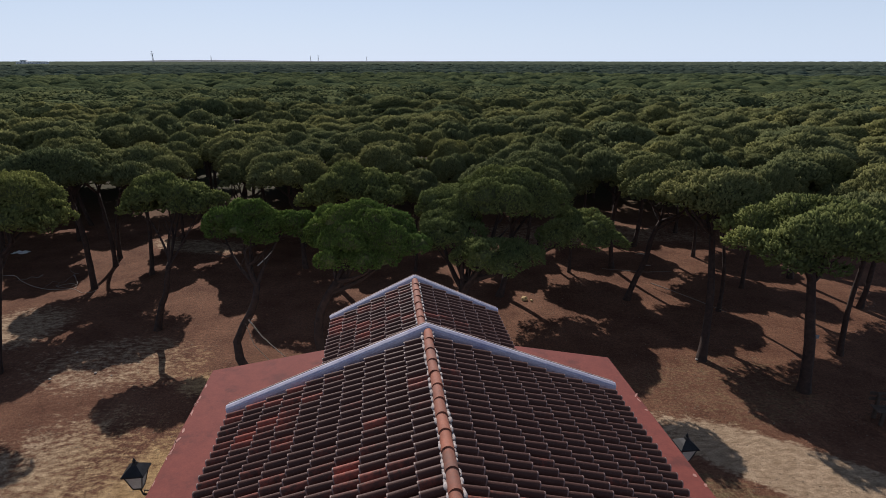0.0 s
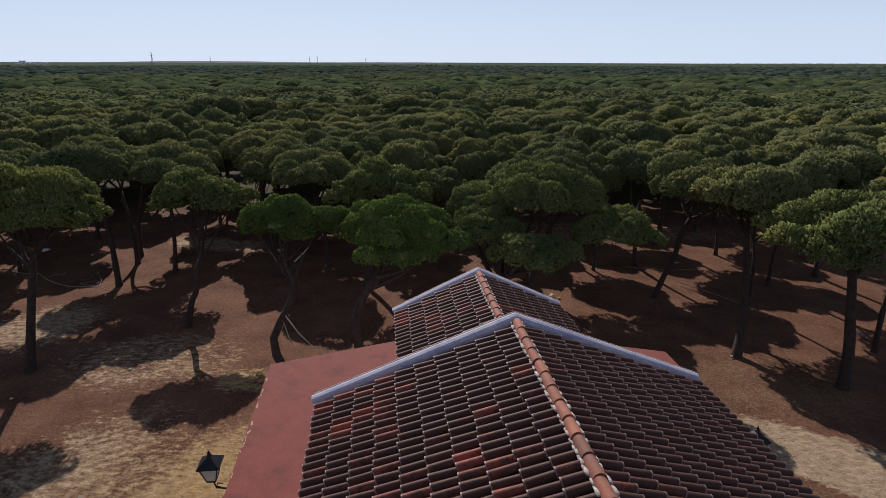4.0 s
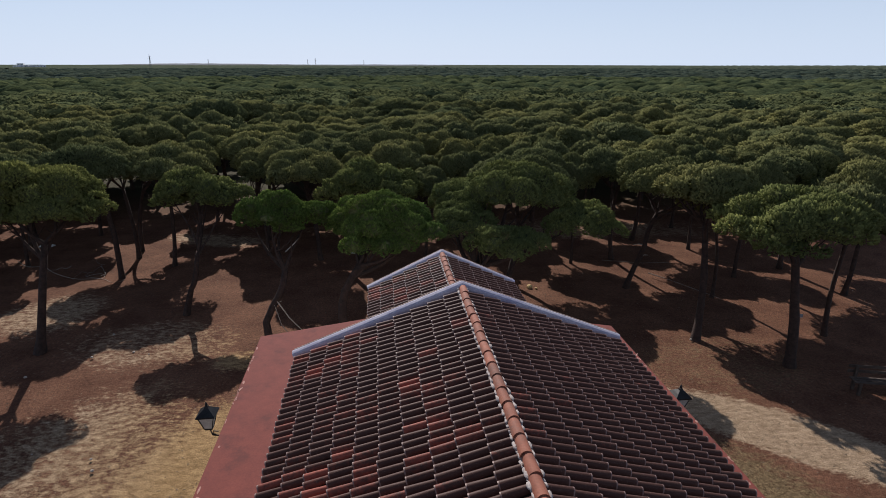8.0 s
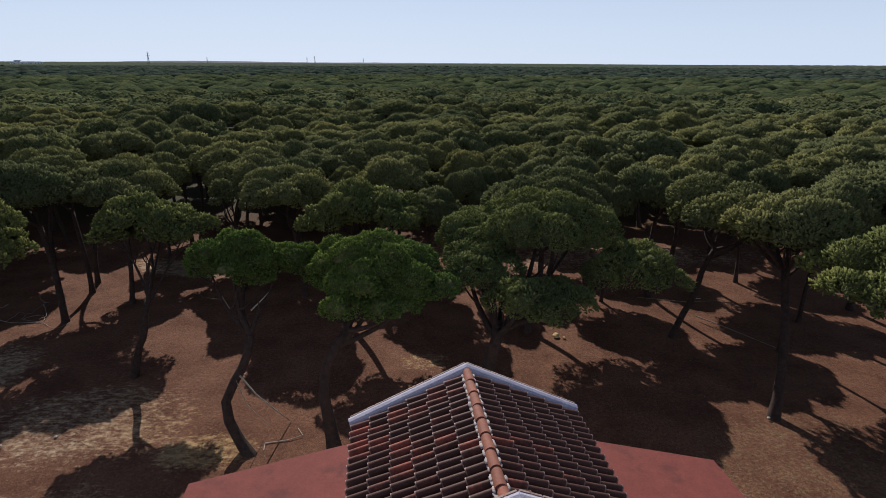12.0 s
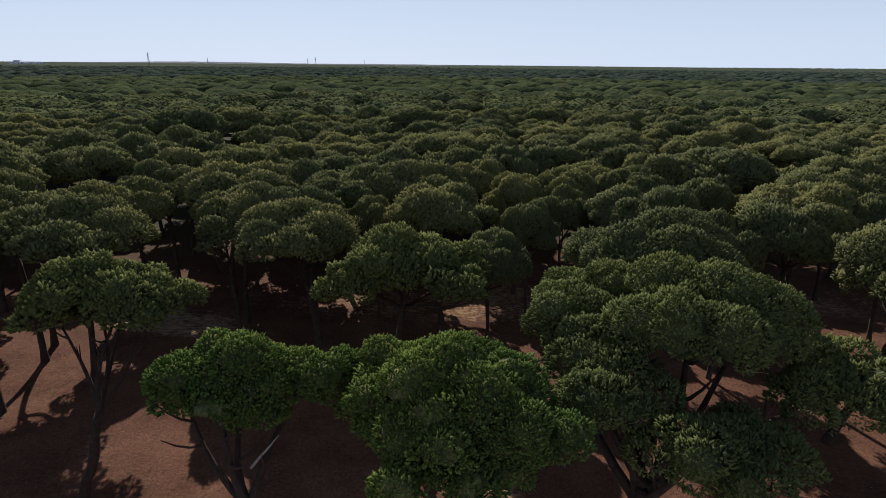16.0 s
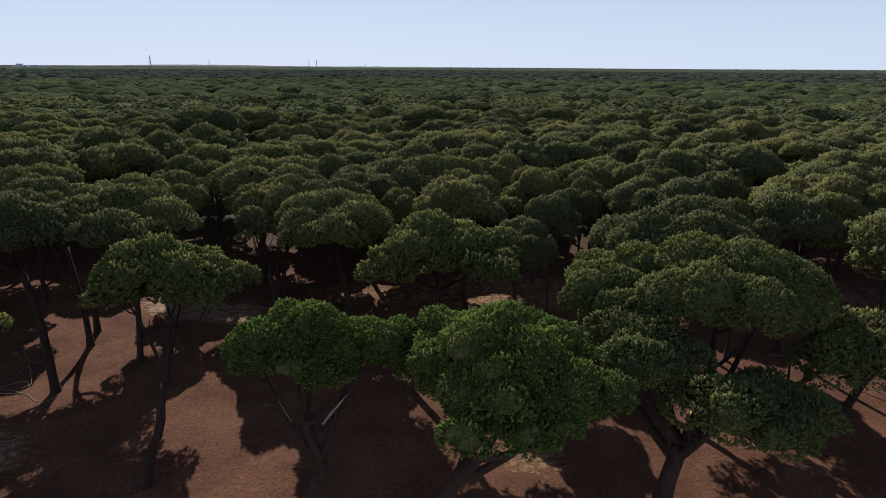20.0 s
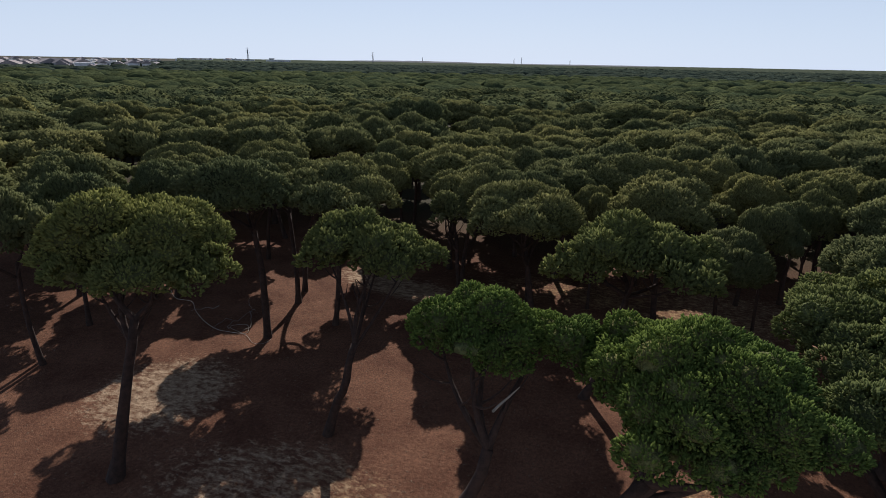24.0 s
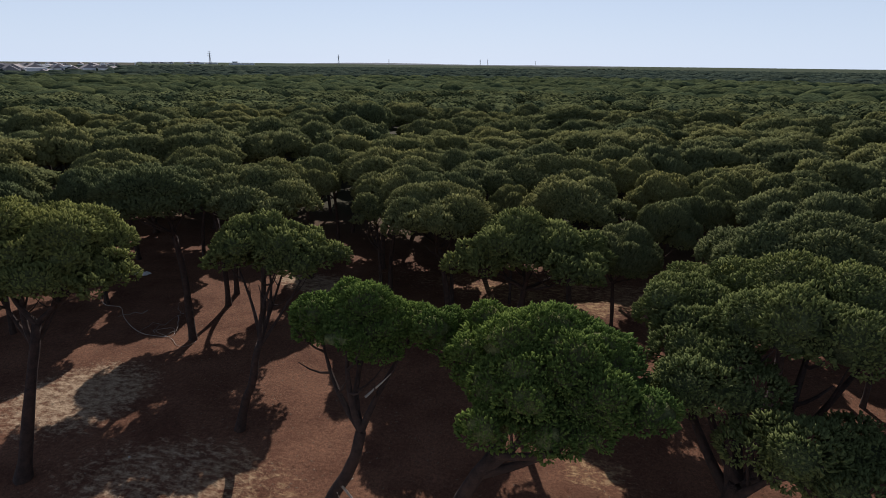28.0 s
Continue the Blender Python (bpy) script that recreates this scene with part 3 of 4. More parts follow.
part("side_wall", boxed(-4.72, -3.1, BACK, 3.7, 0, 4.12), M_WHITE, house)
part("side_wall", boxed(3.1, 4.72, BACK, 3.7, 0, 4.12), M_WHITE, house)
part("end_wall", plan_prism([(-4.7, 3.702), (4.7, 3.702), (4.7, 3.82), (0.1, 5.62), (-4.7, 4.2)], 0, 4.12), M_WHITE, house)
flat_roof = part("flat_roof", plan_prism([(-4.89, BACK - 0.2), (4.89, BACK - 0.2), (4.89, 3.95), (0.1, 5.83), (-4.89, 4.35)], 4.1, 4.35), M_RED, house, "flat roof slab painted brick red, chipped at the edges")
part("front_parapet", profile_prism([(-3.30, 5.75), (3.30, 5.75), (3.30, 6.06), (0, 7.38), (-3.30, 6.06)], 0.0, 0.13), M_PARAPET, house, "blue-grey gable parapet")
part("rear_parapet", profile_prism([(-1.9, 5.7), (1.9, 5.7), (1.9, 5.98), (0, 6.88), (-1.9, 5.98)], 3.53, 3.66), M_PARAPET, house, "blue-grey gable parapet")


def paint_chips():
    """Flakes of lost paint along the slab's edges."""
    rng = random.Random(9)
    for k in range(46):
        if k < 30:
            u, v = -4.9 + abs(rng.gauss(0, 0.035)) + 0.02, rng.uniform(-5.5, 4.0)
        elif k < 38:
            u, v = 4.9 - abs(rng.gauss(0, 0.04)) - 0.02, rng.uniform(-3, 4.0)
        else:
            u, v = rng.choice((-1, 1)) * rng.uniform(2.2, 4.6), rng.uniform(0.4, 3.9)
        bm = bmesh.new()
        n = rng.randrange(5, 8)
        L, W, a0 = rng.uniform(.03, .13), rng.uniform(.010, .03), rng.gauss(math.pi / 2, .35)
        c, s = math.cos(a0), math.sin(a0)
        lo, hi = [], []
        for i in range(n):
            t = 6.283 * i / n
            x, y = L * math.cos(t) * rng.uniform(.6, 1.2), W * math.sin(t) * rng.uniform(.6, 1.3)
            p = (u + x * c - y * s, v + x * s + y * c)
            lo.append(bm.verts.new((*p, 4.351)))
            hi.append(bm.verts.new((*p, 4.355)))
        bm.faces.new(hi)
        for i in range(n):
            bm.faces.new((lo[i], lo[(i + 1) % n], hi[(i + 1) % n], hi[i]))
        part("paint_chip", bm, M_SCAR, flat_roof)


paint_chips()


def barrel(length, w0, w1, h0, h1, seg=7, thick=0.016, lip=0.005):
    """Half-barrel tile lying along y from 0 (wide, lower end) to length, with a slightly flared lower lip."""
    vs, fs = [], []

    def ring(y, w, h, s):
        o = len(vs)
        for k in range(seg + 1):
            a = math.pi * k / seg
            vs.append((-(w / 2 - s * thick) * math.cos(a), y, (h - s * thick) * math.sin(a)))
        return o

    def band(p, q):
        for k in range(seg):
            fs.append((p + k, p + k + 1, q + k + 1, q + k))
    band(ring(0, w0 + 2 * lip, h0 + lip, 0), ring(0.016, w0 + lip, h0 + lip, 0))
    band(ring(0, w0, h0, 1), ring(0, w0 + 2 * lip, h0 + lip, 0))
    edge = len(fs)
    band(ring(0.016, w0 + lip, h0 + lip, 0), ring(length, w1, h1, 0))
    band(ring(length, w1, h1, 1), ring(0, w0, h0, 1))
    return np.array(vs), np.array(fs), edge


def edged(me, faces, edge, copies, mat):
    """The lip's faces take their own paler material, a painted sunlit edge."""
    me.materials.append(mat)
    me.polygons.foreach_set("material_index", np.tile((np.arange(faces) < edge).astype(np.int32), copies))
    return me


def slope_matrix(side, half, ridge_z, eave_z):
    """Local frame of a roof slope: y up the slope from the eave, x along the ridge, z outwards."""
    up = Vector((-side * half, 0, ridge_z - eave_z)).normalized()
    along = Vector((0, side, 0))
    out = along.cross(up)
    m = Matrix((along, up, out)).transposed().to_4x4()
    return Matrix.Translation((side * half, 0, eave_z)) @ m


def tiled_roof(name, half, ridge_z, eave_z, v0, v1, rows, pitch, near, rng):
    """Barrel tiles on both slopes; those nearer than `near` along the ridge are parts, the rest one mesh."""
    roof = new(name)
    roof.parent = house
    tv, tf, edge = barrel(0.42, 0.118, 0.098, 0.082, 0.062)
    tile = edged(mesh_from("roof_tile", tv, tf, M_TILE, True), len(tf), edge, 1, M_LIP)
    slope = math.hypot(half, ridge_z - eave_z)
    step = slope / rows
    far_v, far_f, off = [], [], 0
    for side in (-1, 1):
        m = slope_matrix(side, half, ridge_z, eave_z)
        cols = int((v1 - v0) / pitch)
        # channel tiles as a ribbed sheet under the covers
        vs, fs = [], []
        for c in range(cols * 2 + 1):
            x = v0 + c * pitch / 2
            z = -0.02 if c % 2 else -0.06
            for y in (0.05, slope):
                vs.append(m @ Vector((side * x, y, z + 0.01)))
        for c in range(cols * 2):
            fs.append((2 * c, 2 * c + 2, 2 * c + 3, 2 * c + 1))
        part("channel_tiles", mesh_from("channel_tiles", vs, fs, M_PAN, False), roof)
        for c in range(cols):
            v = v0 + (c + 0.5) * pitch
            for r in range(rows):
                jit = Matrix.Translation((rng.uniform(-.008, .008), rng.uniform(-.018, .018), 0.012 + rng.uniform(0, .006))) @ \
                    pose(0, 0, 0, -4.0 + rng.uniform(-.9, .9), rng.uniform(-2, 2), rng.uniform(-1.6, 1.6))
                tm = m @ Matrix.Translation((side * v, r * step - 0.04, 0.0)) @ jit
                if v > near:
                    t = new("roof_tile", tile)
                    t.parent = roof
                    t.matrix_basis = tm
                else:
                    a = np.array(tm)
                    far_v.append(tv @ a[:3, :3].T + a[:3, 3])
                    far_f.append(tf + off)
                    off += len(tv)
    if far_v:
        ob = part("roof_tiles", edged(mesh_from("roof_tiles", np.concatenate(far_v), np.concatenate(far_f), M_TILE, True), len(tf), edge, len(far_v), M_LIP), roof)
        tagged(ob, kind="stuff")
    # ridge
    rv, rf, edge = barrel(0.40, 0.160, 0.142, 0.088, 0.076, 9, lip=0.002)
    ridge = mesh_from("ridge_tile", rv, rf, M_RIDGE, True)
    k = int((v1 - v0) / 0.335)
    for i in range(k):
        t = new("ridge_tile", ridge)
        t.parent = roof
        t.matrix_basis = pose(rng.uniform(-.008, .008), v1 - 0.01 - (i + 1) * 0.335, ridge_z + 0.025, -0.9, rng.uniform(-2, 2), rng.uniform(-1.5, 1.5))
    bm = bmesh.new()
    bmesh.ops.create_icosphere(bm, subdivisions=2, radius=1.0)
    ball = np.array([v.co[:] for v in bm.verts])
    ball_f = np.array([[v.index for v in f.verts] for f in bm.faces])
    bm.free()
    rs = np.random.RandomState(6)
    for side in (-1, 1):
        vs, fs, off = [], [], 0
        for c in range(int((v1 - v0) / pitch * 2)):
            v, head = v0 + (c / 2 + 0.5) * pitch, c % 2 == 0
            if rng.random() < 0.06:
                continue
            size = np.array([0.024, 0.056 if head else 0.046, 0.018 if head else 0.015]) * rng.uniform(0.75, 1.25)
            mid = np.array([side * (0.086 if head else 0.080) + rng.uniform(-.008, .008), v + rng.uniform(-.015, .015), ridge_z + (0.022 if head else 0.006) + rng.uniform(-.006, .008)])
            vs.append(ball * size * (1 + rs.uniform(-.18, .18, (len(ball), 1))) + mid)
            fs.append(ball_f + off)
            off += len(ball)
        part("mortar", mesh_from("mortar", np.concatenate(vs), np.concatenate(fs), M_MORTAR, True), roof, "lumpy white mortar along the ridge")["kind"] = "stuff"
    return roof


def parapet_caps(half, apex, edge, y0, y1, n):
    """Rounded limewashed coping that falls towards the tiles, with a thin course of brick along its outer rim."""
    prof = [(y1 - .035, -.02), (y1 - .035, .030), (y1 - .07, .032), (y0 + .03, .012), (y0 + .002, -.012), (y0 - .012, -.05), (y0 - .012, -.10), (y0 + .05, -.10)]
    for side in (-1, 1):
        L = math.hypot(half, apex - edge)
        m = slope_matrix(side, half, apex, edge)
        bm = bmesh.new()
        ends = [[bm.verts.new(m @ Vector((side * x, u, z))) for x, z in prof] for u in (-.03, L + .01)]
        bm.faces.new(ends[0])
        bm.faces.new(ends[1][::-1])
        for i in range(len(prof)):
            j = (i + 1) % len(prof)
            bm.faces.new((ends[0][i], ends[0][j], ends[1][j], ends[1][i]))
        part("coping", bm, M_COPING, house, "rounded lilac limewashed coping")
        for i in range(n):
            bm = boxed(-.018, .018, i * L / n + 0.004, (i + 1) * L / n - 0.004, -.02, 0.034, bevel=0.005)
            bmesh.ops.transform(bm, matrix=m @ Matrix.Translation((side * (y1 - .015), 0, 0.003)), verts=bm.verts)
            part("cap_brick", bm, M_CAP, house)


M_COPING = surface("lilac_limewash", (0.40, 0.385, 0.46), (0.52, 0.50, 0.56), 2.5, 30, 0.9, (0.31, 0.30, 0.42), 0.5)
parapet_caps(3.30, 7.38, 6.06, -0.012, 0.142, 26)
parapet_caps(1.9, 6.88, 5.98, 3.518, 3.672, 14)
rng_roof = random.Random(5)
tiled_roof("main_roof", 3.20, 7.27, 6.02, BACK, -0.01, 10, 0.16, -2.4, rng_roof)
tiled_roof("rear_roof", 1.84, 6.78, 5.92, 0.14, 3.52, 6, 0.16, -9, rng_roof)


def lantern(u, z, side, size=1.0):
    thing = new("wall_lantern")
    thing.matrix_basis = HOUSE @ pose(u, 1.02, z) @ Matrix.Diagonal((size, size, size, 1))
    # bracket
    b = []
    b.append(tube([(-side * .69, 0, -.18), (-side * .40, 0, -.27), (-side * .05, 0, -.20), (0, 0, -.02)], [.018, .018, .018, .016], 6))
    b.append(tube([(-side * .69, 0, -.02), (-side * .44, 0, -.06), (-side * .26, 0, -.16), (-side * .33, 0, -.22), (-side * .38, 0, -.16)], [.013] * 5, 6))
    b.append(tube([(-side * .18, 0, -.12), (-side * .08, 0, -.10), (-side * .06, 0, -.17), (-side * .12, 0, -.19)], [.012] * 4, 6))
    part("bracket", tubes_mesh("bracket", b, M_IRON), thing)
    part("wall_plate", boxed(-side * .72 - .04, -side * .72 + .04, -.05, .05, -.32, .08, bevel=.004), M_IRON, thing)
    bm = bmesh.new()
    box(bm, -.085, .085, -.085, .085, -.02, .015, bevel=.004)
    part("base", bm, M_IRON, thing)
    lo, hi, z0, z1 = .085, .165, .015, .34
    for sx, sy in ((1, 1), (1, -1), (-1, 1), (-1, -1)):
        part("corner_bar", tubes_mesh("corner_bar", [tube([(sx * lo, sy * lo, z0), (sx * hi, sy * hi, z1)], [.011, .011], 5)], M_IRON), thing)
    for k in range(4):
        m = pose(0, 0, 0, 0, 0, 90 * k)
        bm = bmesh.new()
        vs = [bm.verts.new(m @ Vector(p)) for p in ((-lo, lo - .004, z0), (lo, lo - .004, z0), (hi, hi - .004, z1), (-hi, hi - .004, z1))]
        bm.faces.new(vs)
        pane = part("pane", bm, M_PANE, thing, "pale frosted lantern pane")
    bm = bmesh.new()
    prof = [(.20, .335), (.20, .36), (.115, .44), (.045, .50), (.03, .545), (.001, .555)]
    rings = [[bm.verts.new((math.copysign(r, sx), math.copysign(r, sy), z)) for sx, sy in ((1, 1), (-1, 1), (-1, -1), (1, -1))] for r, z in prof]
    for a, c in zip(rings, rings[1:]):
        for i in range(4):
            bm.faces.new((a[i], a[(i + 1) % 4], c[(i + 1) % 4], c[i]))
    bm.faces.new(rings[0][::-1])
    part("roof", bm, M_IRON, thing)
    part("finial", tubes_mesh("finial", [tube([(0, 0, .54), (0, 0, .57), (0, 0, .60), (0, 0, .64)], [.02, .035, .022, .004], 8)], M_IRON), thing)
    return tagged(thing, "black iron lantern with frosted panes on a scrolled wall bracket", "lantern", "lanterns on the house walls")


M_PANE = surface("frosted_pane", (0.36, 0.36, 0.33), (0.50, 0.49, 0.45), 4, 30, 0.3)
lantern(-5.42, 3.84, -1)
lantern(5.46, 3.54, 1)

# ---- near pines ----
FINE = dict(clump=0.034, gap=1.2, knob=0.21, soft=0.32, grow=1.05)
NEAR = dict(clump=0.054, gap=1.2, knob=0.21)
pine("pine_tree", (-4.3, 18.7), (-3.3, 19.9), 2.45, 6.4, 11, 0.19, label="bright green stone pine with leaning dark trunk", forks=6, stumps=1, mat=M_NEEDLE, **FINE,
     path=[(-4.3, 18.7, -0.15), (-4.48, 18.85, 1.2), (-4.6, 19.0, 2.1), (-4.42, 19.2, 2.95), (-3.9, 19.5, 3.8)],
     lobes=[(-3.7, 21.3, 5.50, 1.35), (-2.7, 20.9, 5.35, 1.25), (-1.85, 20.3, 4.90, 1.20), (-4.3, 20.6, 5.05, 0.95), (-3.1, 20.1, 5.10, 1.20), (-2.3, 19.6, 4.65, 0.95), (-3.7, 19.5, 4.75, 0.90)])
pine("pine_tree", (-6.9, 18.6), (-7.0, 20.6), 2.05, 6.75, 12, 0.17, label="stone pine with strongly bowed trunk beside the flat roof", forks=4, stumps=2, mat=M_NEEDLE, **FINE,
     path=[(-6.9, 18.6, -0.15), (-7.45, 18.95, 0.55), (-7.74, 19.2, 1.35), (-7.4, 19.4, 2.2), (-7.08, 19.6, 2.75), (-6.95, 19.8, 3.5)],
     lobes=[(-7.6, 20.8, 5.72, 1.05), (-8.4, 20.9, 5.30, 0.80), (-6.2, 21.5, 5.40, 1.00), (-6.9, 20.7, 5.10, 0.80), (-7.3, 21.6, 5.35, 0.90), (-5.5, 21.4, 5.20, 0.75)])
bowed = [o for o in scene.objects if o.name.startswith("pine_tree")][-1]
part("dead_branch", tubes_mesh("dead_branch", [tube([Vector(q) - bowed.location for q in ((-6.95, 20.1, 4.2), (-6.85, 20.3, 4.27), (-6.68, 20.45, 4.42), (-6.5, 20.55, 4.62))], [.032, .028, .022, .010], 6)], M_DEAD), bowed, "bare grey dead branch stub")
pine("pine_tree", (0.42, 20.4), (1.5, 20.8), 3.35, 7.2, 13, 0.25, label="broad spreading stone pine with thick pale trunk", forks=8, rough=0.9, mat=M_OLIVE, split=0.58, clump=0.038, knob=0.22, soft=0.45, gap=1.2, grow=1.1,
     path=[(0.42, 20.4, -0.15), (0.5, 20.4, 1.2), (0.62, 20.4, 2.4), (0.9, 20.6, 3.3)],
     lobes=[(2.4, 22.9, 6.12, 1.62), (3.9, 23.2, 5.90, 1.20), (1.3, 22.8, 5.90, 1.20), (-0.1, 24.4, 5.20, 1.25), (1.0, 25.9, 5.35, 1.35), (0.2, 22.6, 5.10, 1.25), (-0.2, 21.4, 4.80, 0.95), (0.7, 21.2, 4.90, 0.80), (1.6, 20.1, 4.40, 1.00),
            (2.7, 20.4, 4.45, 1.00), (2.2, 19.7, 4.25, 0.80), (5.4, 22.0, 5.00, 1.15), (6.0, 21.4, 4.75, 0.90), (4.6, 21.6, 4.85, 0.80)])
pine("pine_tree", (-12.9, 23.3), (-12.2, 25.0), 2.2, 6.5, 14, 0.14, label="slender stone pine with several thin upright stems", forks=6, split=0.58, mat=M_OLIVE, **NEAR,
     path=[(-12.9, 23.3, -0.15), (-12.55, 23.3, 1.1), (-12.2, 23.3, 1.8), (-12.1, 23.4, 2.6), (-12.0, 23.6, 3.1)],
     lobes=[(-12.6, 25.2, 5.75, 1.25), (-11.0, 25.3, 5.35, 1.00), (-12.1, 25.9, 5.55, 1.00), (-13.4, 24.7, 5.30, 0.80), (-11.8, 24.6, 5.30, 0.85)])
pine("pine_tree", (-17.4, 19.5), (-16.9, 20.9), 2.7, 7.5, 15, 0.17, 8, "tall stone pine with dense rounded crown", 6, mat=M_OLIVE,
     lobes=[(-17.7, 21.5, 6.45, 1.60), (-16.1, 21.9, 5.80, 0.95), (-16.8, 21.1, 5.60, 1.30), (-18.7, 21.1, 6.05, 1.20), (-16.9, 22.2, 6.25, 1.20), (-15.6, 21.7, 5.45, 0.80), (-18.2, 20.5, 5.60, 1.10)], clump=0.043, gap=1.2, grow=1.1)
pine("pine_tree", (9.3, 26.7), (10.4, 25.8), 2.5, 6.9, 16, 0.14, 7, "leaning stone pine with broken grey branch", 5, stumps=2, **NEAR,
     path=[(9.3, 26.7, -0.15), (9.6, 26.6, 1.06), (9.95, 26.5, 2.1), (10.1, 26.4, 3.3), (10.4, 26.3, 4.2)])
pine("pine_tree", (10.5, 20.6), (11.4, 23.3), 2.3, 7.0, 17, 0.17, 7, bow=(0.05, -0.2, 0), **NEAR)
pine("pine_tree", (13.25, 18.25), (13.0, 19.5), 2.9, 6.7, 18, 0.20, 8, mat=M_OLIVE, **NEAR, path=[(13.25, 18.25, -0.15), (13.2, 18.35, 1.5), (13.1, 18.6, 3.0), (13.0, 18.9, 4.6)])
pine("pine_tree", (-5.6, 28.2), (-4.3, 28.2), 2.9, 6.4, 19, 0.15, forks=6, bow=(0.2, 0, 0), mat=M_OLIVE, **NEAR,
     lobes=[(-4.5, 28.2, 5.30, 1.70), (-6.2, 27.7, 4.95, 1.00), (-3.0, 27.6, 5.05, 1.0), (-5.3, 29.0, 5.2, 1.3), (-3.0, 28.8, 5.1, 1.3)])
pine("pine_tree", (2.85, 26.95), (3.7, 28.9), 3.0, 6.6, 20, 0.16, 8, bow=(0.25, 0, 0), **NEAR)
pine("pine_tree", (-18.5, 28.1), (-19.7, 28.5), 2.5, 7.0, 31, 0.15, 8, "tall stone pine casting deep shade on the litter", 6, **NEAR,
     path=[(-18.5, 28.1, -0.15), (-18.5, 28.1, 1.5), (-18.55, 28.15, 3.0), (-18.8, 28.2, 4.6)])
pine("pine_tree", (-16.5, 30.2), (-16.3, 30.6), 2.5, 6.7, 32, 0.12, 8, bow=(0.1, 0, 0), **NEAR)
pine("pine_tree", (-19.4, 31.8), (-20.6, 32.8), 2.0, 6.7, 33, 0.12, 7, "stone pine with a thin stem leaning away from its neighbour", 5, **NEAR,
     path=[(-19.4, 31.8, -0.15), (-19.45, 31.9, 1.5), (-19.7, 32.1, 3.0), (-20.0, 32.4, 4.2)])
pine("pine_tree", (-19.9, 33.2), (-18.2, 33.9), 2.0, 6.5, 36, 0.12, 7, "stone pine with a thin stem leaning away from its neighbour", 5, **NEAR,
     path=[(-19.9, 33.2, -0.15), (-19.8, 33.2, 1.5), (-19.6, 33.4, 3.0), (-19.3, 33.6, 4.2)])
pine("pine_tree", (-11.4, 32.2), (-11.9, 32.9), 1.25, 5.5, 34, 0.10, 6, "small round-headed stone pine among taller ones", 4, **NEAR)
pine("pine_tree", (-8.0, 31.2), (-8.7, 31.7), 2.45, 6.3, 35, 0.14, 8, bow=(0.1, 0, 0), **NEAR)


def variants(count, seed, twigs, forks, **leaf):
    out = []
    for i in range(count):
        rs_v = np.random.RandomState(seed + i)
        y = -400 - 15 * i - seed
        th = pine("pine_tree", (0, y), (rs_v.uniform(-.6, .6), y + rs_v.uniform(-.6, .6)), 2.62, 6.4, seed + 10 + i, 0.13, 6 + i % 3,
                  "dark green stone pine in the thick of the wood", forks, bow=(rs_v.uniform(-.3, .3), rs_v.uniform(-.3, .3), 0), twigs=twigs, rough=0.7, **leaf)
        th["group"] = "pines of the wood"
        out.append(th)
    return out


VAR_NEAR = variants(5, 50, 3, 4, clump=0.060, gap=1.05, knob=0.19, soft=0.9)
VAR_FAR = variants(5, 70, 1, 3, clump=0.080, gap=1.0, knob=0.22, soft=1.4, core=1)

# crowns placed to fit the camera's view and the ground shadows: x, y, top, radius
WOOD_WEST = [(-12.3, 35.4, 6.4, 2.2), (-17.4, 36.4, 6.2, 1.9), (-17.8, 40.7, 6.2, 2.2), (-14.6, 46.0, 6.4, 3.0), (-18.8, 45.0, 6.3, 2.6), (-11.1, 42.4, 6.2, 2.2), (-26.4, 26.4, 6.4, 2.0),
             (-27.0, 33.1, 6.4, 2.3), (-25.1, 23.3, 6.4, 1.9), (-24.4, 36.5, 6.4, 2.2), (-28.6, 36.0, 6.3, 2.4), (-31.8, 41.0, 6.4, 3.3), (-24.5, 58.8, 7.6, 3.0), (-29.6, 28.6, 6.5, 2.3), (-25.2, 30.2, 6.2, 1.9)]
WOOD_MID = [(-1.6, 30.7, 5.5, 1.7), (-3.2, 35.4, 6.4, 2.7), (-8.2, 39.2, 6.4, 2.8), (-6.2, 35.9, 5.6, 1.4), (0.6, 34.6, 5.8, 1.4), (0.6, 39.2, 6.0, 1.9), (2.3, 36.3, 6.0, 1.5), (2.7, 40.2, 6.2, 1.9), (-4.2, 40.2, 6.5, 2.7),
            (-1.4, 43.0, 6.2, 2.1), (-3.2, 53.5, 6.5, 4.0), (-6.2, 69.9, 6.9, 4.5), (3.8, 49.3, 6.4, 2.7), (-2.0, 47.8, 6.2, 2.3), (1.0, 46.6, 6.3, 2.1), (-5.8, 47.6, 6.2, 2.4), (-9.0, 35.3, 6.2, 2.0)]
WOOD_EAST = [(5.3, 34.8, 6.5, 2.4), (7.2, 30.6, 6.2, 1.65), (9.9, 31.4, 6.6, 2.4), (10.1, 39.2, 6.0, 1.9), (6.3, 40.4, 6.2, 2.2), (12.4, 35.4, 6.5, 2.7), (15.5, 33.4, 6.3, 2.0), (8.4, 51.0, 6.4, 3.4),
             (10.1, 44.7, 6.3, 2.7), (13.9, 44.7, 6.4, 3.0), (21.6, 51.5, 6.4, 4.0), (19.2, 41.7, 6.4, 2.9), (19.3, 29.6, 6.6, 2.9), (16.4, 21.0, 6.5, 2.2), (20.4, 25.6, 6.5, 2.5), (24.2, 37.5, 6.4, 3.3),
             (21.8, 20.4, 6.6, 2.5), (13.4, 25.4, 6.2, 1.9), (15.9, 28.2, 6.3, 2.0), (21.0, 32.6, 6.3, 2.3), (16.4, 38.6, 6.3, 2.4)]
PLAN = WOOD_WEST + WOOD_MID + WOOD_EAST
